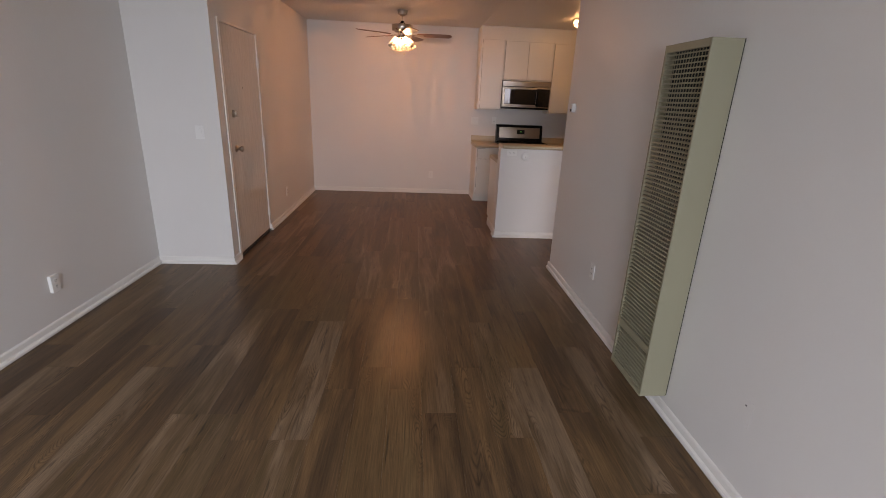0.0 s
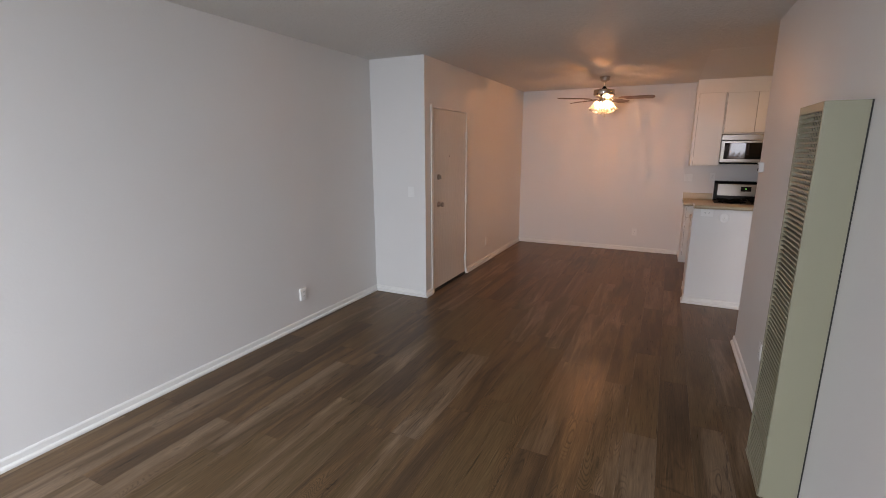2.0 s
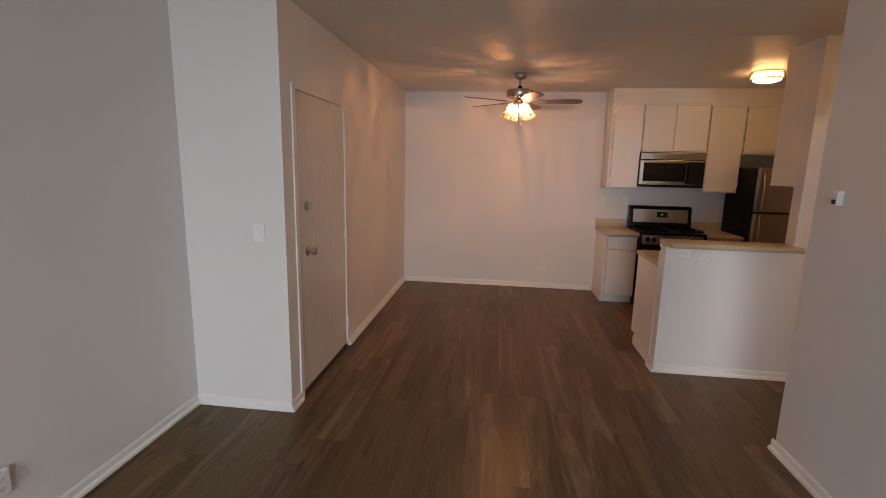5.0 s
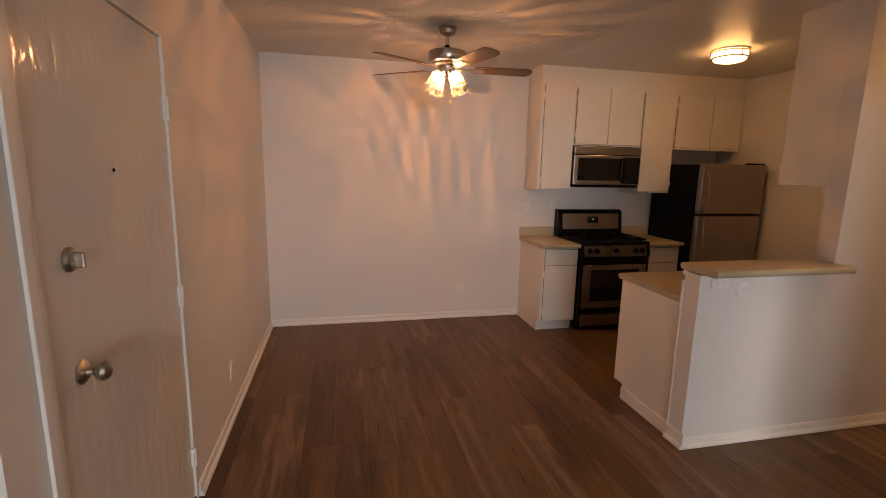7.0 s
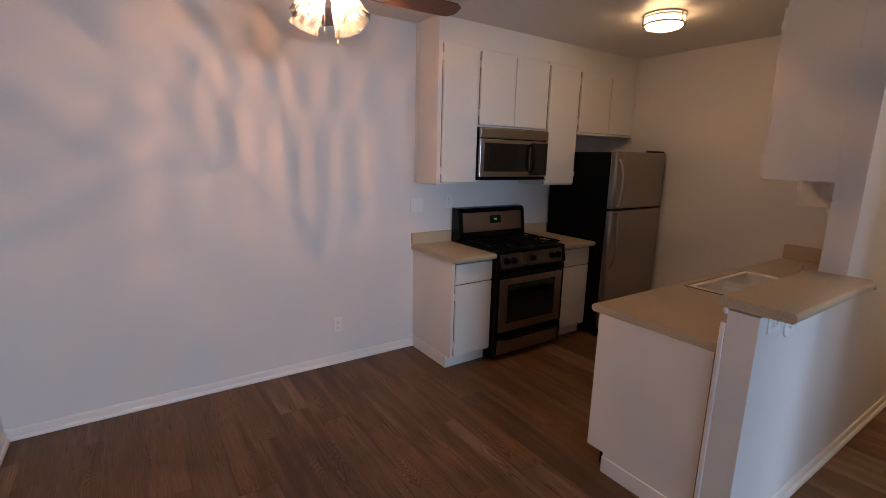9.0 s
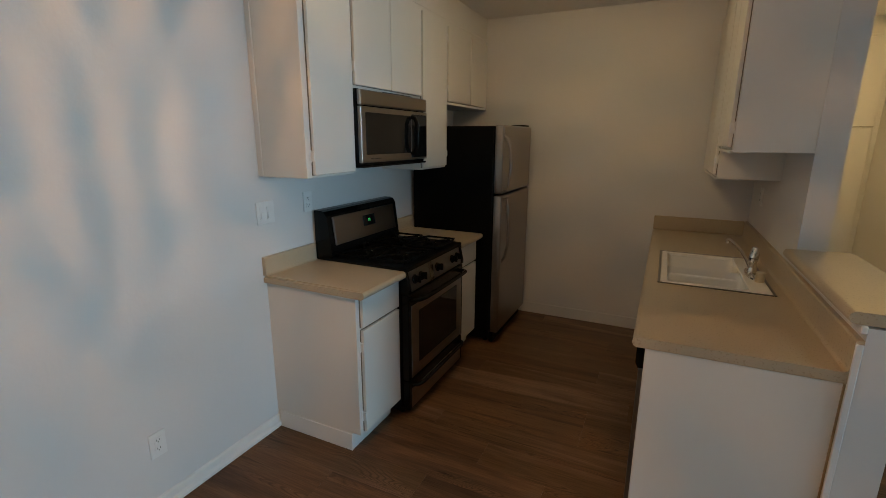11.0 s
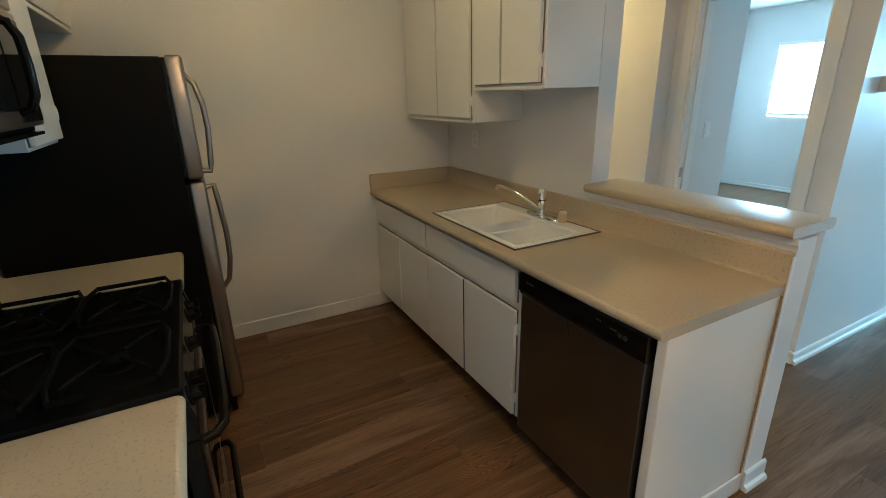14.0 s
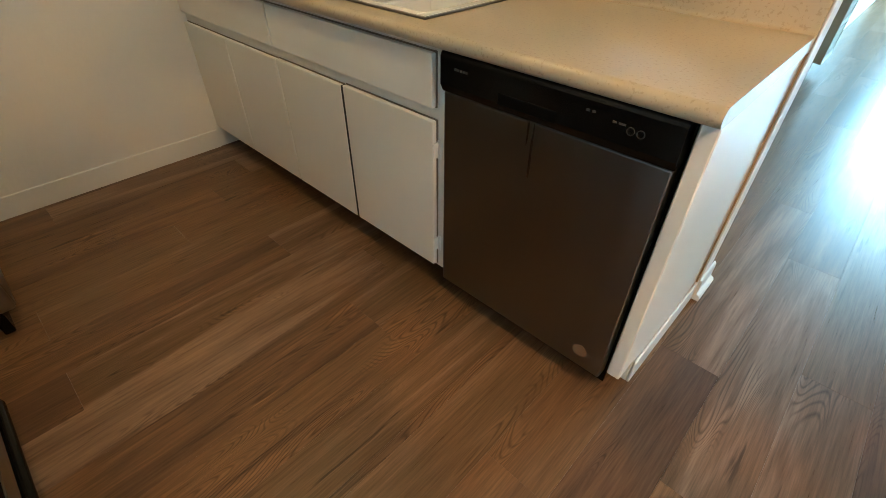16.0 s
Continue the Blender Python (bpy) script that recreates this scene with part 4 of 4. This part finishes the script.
# ---- dishwasher ----
dish = thing("dishwasher", (1.1, 6.0, 0), "dark stainless dishwasher with a black control panel", "dishwasher")
D0, D1, DF = 0.797, 1.405, 6.243
part("tub", boxes((D0 - 0.006, D1 + 0.004, BAR1 + 0.005, DF - 0.045, 0.09, 0.858)), BLACK, dish)
part("door", boxes((D0, D1, DF - 0.044, DF, 0.088, 0.752), bevel=0.004, segments=2), DARKSTEEL, dish, "brushed dark stainless door")
panel_d = part("control_panel", prism(bmesh.new(), [(DF - 0.044, 0.755), (DF + 0.002, 0.755), (DF + 0.012, 0.775), (DF + 0.012, 0.845), (DF + 0.004, 0.858), (DF - 0.044, 0.858)], "x", D0 - 0.004, D1 + 0.002), BLACK, dish, "black plastic control panel")
part("pocket_handle", boxes((1.06, 1.22, DF + 0.0095, DF + 0.0125, 0.772, 0.800), bevel=0.001), BLACKTEX, panel_d)
INK = surface("pale_print", (0.06, 0.058, 0.056), 0.5)
for k in range(5):
    part("mark", boxes((1.352 - k * 0.009, 1.358 - k * 0.009, DF + 0.0118, DF + 0.0128, 0.818, 0.824)), INK, panel_d)
for k, x in enumerate((0.985, 0.972, 0.925, 0.912, 0.905)):
    part("mark", boxes((x, x + 0.008, DF + 0.0118, DF + 0.0128, 0.822 if k < 2 else 0.815, 0.827 if k < 2 else 0.819)), INK, panel_d)
for x in (0.872, 0.893):
    part("button", lathe(bmesh.new(), [(0.0085, 0.0), (0.0085, 0.0012), (0.007, 0.0012), (0.007, 0.0)], (x, DF + 0.012, 0.808), 18, (0, 1, 0)), INK, panel_d)
part("sticker", lathe(bmesh.new(), [(0.001, 0.0), (0.022, 0.0), (0.022, 0.0006), (0.001, 0.0006)], (0.868, DF + 0.0002, 0.150), 28, (0, 1, 0)), surface("bronze_label", (0.24, 0.15, 0.09), 0.4, 0.4), dish, "round bronze label")
part("kick_plate", boxes((D0, D1, DF - 0.08, DF - 0.07, 0.0, 0.097)), BLACK, dish)

# ---- stove ----
X0, X1, YF = 1.106, 1.874, 7.44
stove = thing("gas_stove", (1.49, 7.75, 0), "black gas range with stainless front and backguard", "stove")
part("body", boxes((X0, X1, YF + 0.05, 8.07, 0.03, 0.885), bevel=0.003), BLACK, stove)
part("cooktop", boxes((X0 - 0.002, X1 + 0.002, YF + 0.012, 8.0, 0.887, 0.915), bevel=0.008, segments=3), BLACKTEX, stove)
guard = part("backguard", prism(bmesh.new(), [(8.075, 0.90), (7.965, 0.90), (7.955, 0.93), (7.985, 1.165), (8.005, 1.19), (8.03, 1.197), (8.075, 1.197)], "x", X0, X1), BLACK, stove, "black enamel backguard")
slope = Matrix.Translation((0, 7.970, 1.06)) @ Matrix.Rotation(-math.atan2(0.030, 0.235), 4, "X")
bm = boxes((X0 + 0.045, X1 - 0.045, -0.008, 0.004, -0.075, 0.095), bevel=0.003)
bm.transform(slope)
part("steel_fascia", bm, RANGESTEEL, guard, "brushed stainless fascia")
bm = boxes((1.445, 1.575, -0.011, -0.007, -0.008, 0.062), bevel=0.002)
bm.transform(slope)
part("display", bm, DARKGLASS, guard, "dark clock display")
GREEN = glow("green_digits", (0.1, 1.0, 0.25), 0.25)
for dx in (0.0, 0.014):
    bm = boxes((1.498 + dx, 1.506 + dx, -0.0125, -0.0108, 0.020, 0.038))
    bm.transform(slope)
    part("digit", bm, GREEN, guard, "green clock digit")
for bx in (1.30, 1.69):
    for by in (7.60, 7.85):
        burner = part("burner", lathe(bmesh.new(), [(0.001, 0.0), (0.055, 0.0), (0.052, 0.006), (0.034, 0.010), (0.034, 0.018), (0.028, 0.022), (0.001, 0.022)], (bx, by, 0.915), 24), IRON, stove, "black burner cap", smooth=True)
        part("burner_ring", lathe(bmesh.new(), [(0.036, 0.011), (0.040, 0.011), (0.040, 0.014), (0.036, 0.014)], (bx, by, 0.915), 24), IRON, burner, smooth=True)
        part("igniter", cyl(bmesh.new(), (bx + 0.035, by - 0.02, 0.916), (bx + 0.035, by - 0.02, 0.930), 0.004, seg=10), IVORY, burner, "white ceramic igniter")
    g = bmesh.new()
    for by in (7.60, 7.85):
        pts = [(bx - 0.16, by - 0.10), (bx - 0.08, by - 0.12), (bx + 0.08, by - 0.12), (bx + 0.16, by - 0.10), (bx + 0.16, by + 0.10), (bx + 0.08, by + 0.12), (bx - 0.08, by + 0.12), (bx - 0.16, by + 0.10), (bx - 0.16, by - 0.10)]
        tube(g, [(x, y, 0.937) for x, y in pts], 0.008, 6)
        for a in range(4):
            q = radians(45 + 90 * a)
            tube(g, [(bx + 0.15 * math.cos(q) * 1.05, by + 0.15 * math.sin(q) * 0.85, 0.937), (bx + 0.09 * math.cos(q), by + 0.08 * math.sin(q), 0.942), (bx + 0.03 * math.cos(q), by + 0.03 * math.sin(q), 0.941)], 0.006, 6)
            tube(g, [(bx + 0.15 * math.cos(q) * 1.05, by + 0.15 * math.sin(q) * 0.85, 0.937), (bx + 0.15 * math.cos(q) * 1.05, by + 0.15 * math.sin(q) * 0.85, 0.914)], 0.006, 6)
    part("grate", g, IRON, stove, "cast iron pan grate", smooth=True)
part("control_panel", prism(bmesh.new(), [(YF + 0.05, 0.77), (YF + 0.004, 0.77), (YF + 0.002, 0.79), (YF + 0.022, 0.884), (YF + 0.05, 0.886)], "x", X0 + 0.03, X1 - 0.03), DARKSTEEL, stove, "dark stainless control panel")
for x in (X0, X1 - 0.03):
    part("panel_end", prism(bmesh.new(), [(YF + 0.05, 0.765), (YF - 0.002, 0.765), (YF - 0.004, 0.79), (YF + 0.018, 0.888), (YF + 0.05, 0.888)], "x", x, x + 0.03), BLACK, stove)
for x in (1.20, 1.275, 1.49, 1.71, 1.785):
    k = part("knob", lathe(bmesh.new(), [(0.001, 0.0), (0.027, 0.0), (0.027, 0.006), (0.021, 0.010), (0.019, 0.030), (0.001, 0.032)], (x, YF + 0.012, 0.832), 20, (0, -1, 0.2)), BLACK, stove, smooth=True)
    part("grip", boxes((x - 0.004, x + 0.004, YF - 0.030, YF - 0.014, 0.816, 0.858), bevel=0.002), BLACK, k)
oven = part("oven_door", boxes((X0 + 0.004, X1 - 0.004, YF, YF + 0.045, 0.235, 0.758), bevel=0.004, segments=2), BLACK, stove, "black oven door")
part("steel_skin", boxes((X0 + 0.03, X1 - 0.03, YF - 0.004, YF + 0.002, 0.245, 0.690), bevel=0.003), RANGESTEEL, oven, "stainless door skin")
part("oven_window", boxes((X0 + 0.115, X1 - 0.115, YF - 0.0065, YF - 0.002, 0.315, 0.640), bevel=0.003), DARKGLASS, oven, "dark glass oven window")
part("handle", tube(bmesh.new(), [(X0 + 0.05, YF, 0.722), (X0 + 0.055, YF - 0.035, 0.728), (X0 + 0.085, YF - 0.055, 0.732), (X0 + 0.2, YF - 0.06, 0.732), (X1 - 0.2, YF - 0.06, 0.732), (X1 - 0.085, YF - 0.055, 0.732), (X1 - 0.055, YF - 0.035, 0.728), (X1 - 0.05, YF, 0.722)], 0.013, 12), BLACK, oven, "black tubular handle", smooth=True)
drawer = part("storage_drawer", boxes((X0 + 0.004, X1 - 0.004, YF + 0.002, YF + 0.045, 0.045, 0.228), bevel=0.004, segments=2), BLACK, stove, "warming drawer")
part("steel_skin", boxes((X0 + 0.03, X1 - 0.03, YF - 0.002, YF + 0.004, 0.052, 0.175), bevel=0.003), RANGESTEEL, drawer)
part("handle", tube(bmesh.new(), [(X0 + 0.05, YF + 0.004, 0.192), (X0 + 0.06, YF - 0.028, 0.198), (X0 + 0.10, YF - 0.042, 0.200), (X1 - 0.10, YF - 0.042, 0.200), (X1 - 0.06, YF - 0.028, 0.198), (X1 - 0.05, YF + 0.004, 0.192)], 0.012, 12), BLACK, drawer, smooth=True)
for x in (X0 + 0.05, X1 - 0.05):
    for y in (YF + 0.08, 8.0):
        part("foot", cyl(bmesh.new(), (x, y, 0), (x, y, 0.031), 0.018, seg=12), BLACK, stove)

# ---- microwave ----
micro = thing("microwave", (1.5, 7.9, 1.46), "over-the-range stainless microwave with dark window", "microwave")
M0, M1, MF = 1.104, 1.868, 7.73
part("case", boxes((M0, M1, MF + 0.012, NORTH - 0.002, 1.462, 1.868), bevel=0.003), BLACK, micro, "black sheet-metal case")
part("vent_strip", boxes((M0 + 0.002, M1 - 0.002, MF - 0.012, MF + 0.010, 1.785, 1.864), bevel=0.006, segments=2), RANGESTEEL, micro, "stainless vent strip")
part("vent_gap", boxes((M0 + 0.25, M1 - 0.20, MF - 0.006, MF + 0.010, 1.8645, 1.868)), HOLE, micro)
md = part("door", boxes((M0 + 0.002, M1 - 0.002, MF - 0.014, MF + 0.010, 1.478, 1.779), bevel=0.006, segments=2), RANGESTEEL, micro, "stainless framed door")
part("window", boxes((M0 + 0.045, M1 - 0.222, MF - 0.0165, MF - 0.012, 1.522, 1.748), bevel=0.003), DARKGLASS, md, "dark perforated glass window")
part("control_panel", boxes((M1 - 0.215, M1 - 0.012, MF - 0.0170, MF - 0.012, 1.492, 1.760), bevel=0.003), DARKGLASS, md, "black touch panel")
part("handle", tube(bmesh.new(), [(M1 - 0.215, MF - 0.014, 1.742), (M1 - 0.215, MF - 0.04, 1.735), (M1 - 0.215, MF - 0.055, 1.70), (M1 - 0.215, MF - 0.058, 1.63), (M1 - 0.215, MF - 0.055, 1.56), (M1 - 0.215, MF - 0.04, 1.525), (M1 - 0.215, MF - 0.014, 1.518)], 0.012, 12), BLACK, md, "black arched handle", smooth=True)
part("underside", boxes((M0 + 0.01, M1 - 0.01, MF - 0.01, NORTH - 0.01, 1.452, 1.4615)), BLACK, micro)
for k in range(9):
    part("mark", boxes((1.19 + k * 0.012, 1.198 + k * 0.012, MF - 0.0148, MF - 0.0135, 1.497, 1.502)), INK, md)

# ---- refrigerator ----
G0, G1, GF = 2.288, 3.040, 7.312
fridge = thing("refrigerator", (2.66, 7.7, 0), "black top-freezer refrigerator with stainless doors", "refrigerator")
part("cabinet", boxes((G0, G1, GF + 0.075, 8.06, 0.03, 1.705), bevel=0.006, segments=2), BLACKTEX, fridge, "black textured steel sides")
for z0, z1 in ((0.095, 1.196), (1.210, 1.712)):
    d = part("door", boxes((G0 - 0.002, G1 + 0.002, GF, GF + 0.062, z0, z1), bevel=0.012, segments=3), RANGESTEEL, fridge, "grey door with a stainless front", smooth=True)
    part("steel_skin", boxes((G0 + 0.010, G1 - 0.010, GF - 0.003, GF + 0.002, z0 + 0.010, z1 - 0.010), bevel=0.002), STEEL, d, "brushed stainless front")
    part("gasket", boxes((G0 + 0.008, G1 - 0.008, GF + 0.062, GF + 0.076, z0 + 0.01, z1 - 0.01)), BLACK, d)
    hx = G0 + 0.042
    if z0 < 1:
        pts = [(hx, GF + 0.006, 1.165), (hx, GF - 0.034, 1.172), (hx, GF - 0.040, 1.12), (hx, GF - 0.052, 0.95), (hx, GF - 0.048, 0.82), (hx, GF - 0.030, 0.72), (hx, GF + 0.006, 0.675)]
    else:
        pts = [(hx, GF + 0.006, 1.642), (hx, GF - 0.030, 1.60), (hx, GF - 0.048, 1.52), (hx, GF - 0.052, 1.42), (hx, GF - 0.040, 1.27), (hx, GF - 0.034, 1.236), (hx, GF + 0.006, 1.240)]
    part("handle", tube(bmesh.new(), pts, 0.012, 12), STEEL, d, "bowed stainless handle", smooth=True)
part("hinge_cover", boxes((G1 - 0.14, G1 - 0.002, GF + 0.02, GF + 0.13, 1.7135, 1.728), bevel=0.003), BLACK, fridge)
part("kick_grille", boxes((G0 + 0.004, G1 - 0.004, GF + 0.04, GF + 0.07, 0.012, 0.088), bevel=0.004), BLACK, fridge)
for x in (G0 + 0.06, G1 - 0.06):
    for y in (GF + 0.12, 8.0):
        part("foot", cyl(bmesh.new(), (x, y, 0), (x, y, 0.031), 0.02, seg=12), BLACK, fridge)

# ---- floor planks ----
PW, PL = 0.182, 1.22
random.seed(7)
shared = {}
rest = bmesh.new()


def plank(x0, x1, y0, y1):
    w, h = round(x1 - x0 - 0.0003, 4), round(y1 - y0 - 0.0003, 4)
    if (w, h) not in shared:
        bm = bmesh.new()
        prism(bm, [(0, 0), (w, 0), (w, h), (0, h)], "z", -0.006, 0.0)
        tops = [e for e in bm.edges if all(abs(v.co.z) < 1e-6 for v in e.verts)]
        bmesh.ops.bevel(bm, geom=tops, offset=0.0003, segments=1, affect="EDGES")
        shared[(w, h)] = mesh_of("plank", bm, PLANK)
    ob = new("plank", shared[(w, h)])
    ob.parent, ob.location = floor, (x0 + 0.00015, y0 + 0.00015, 0)


def rows(x_from, x_to, y_from, y_to):
    k = math.floor(x_from / PW)
    while k * PW < x_to - 0.002:
        a, b = max(x_from, k * PW), min(x_to, (k + 1) * PW)
        random.seed(100 + k)
        y = y_from - random.choice((0.15, 0.4, 0.62, 0.83, 1.02))
        while y < y_to - 0.002:
            c, d = max(y_from, y), min(y_to, y + PL)
            if d - c > 0.01 and b - a > 0.006:
                plank(a, b, c, d)
            y += PL
        k += 1


rows(WEST, HEAT, SOUTH, NORTH)
rows(HEAT, EAST, HALLY, NORTH)
rows(EAST, HALLE, HALLS, BAR0)
setting("floor_bedroom", boxes((HEAT + 0.12, BEDE, BEDS, HALLY, -0.006, 0.0)), PLANK, "grey-brown wood-look bedroom floor", "floor")
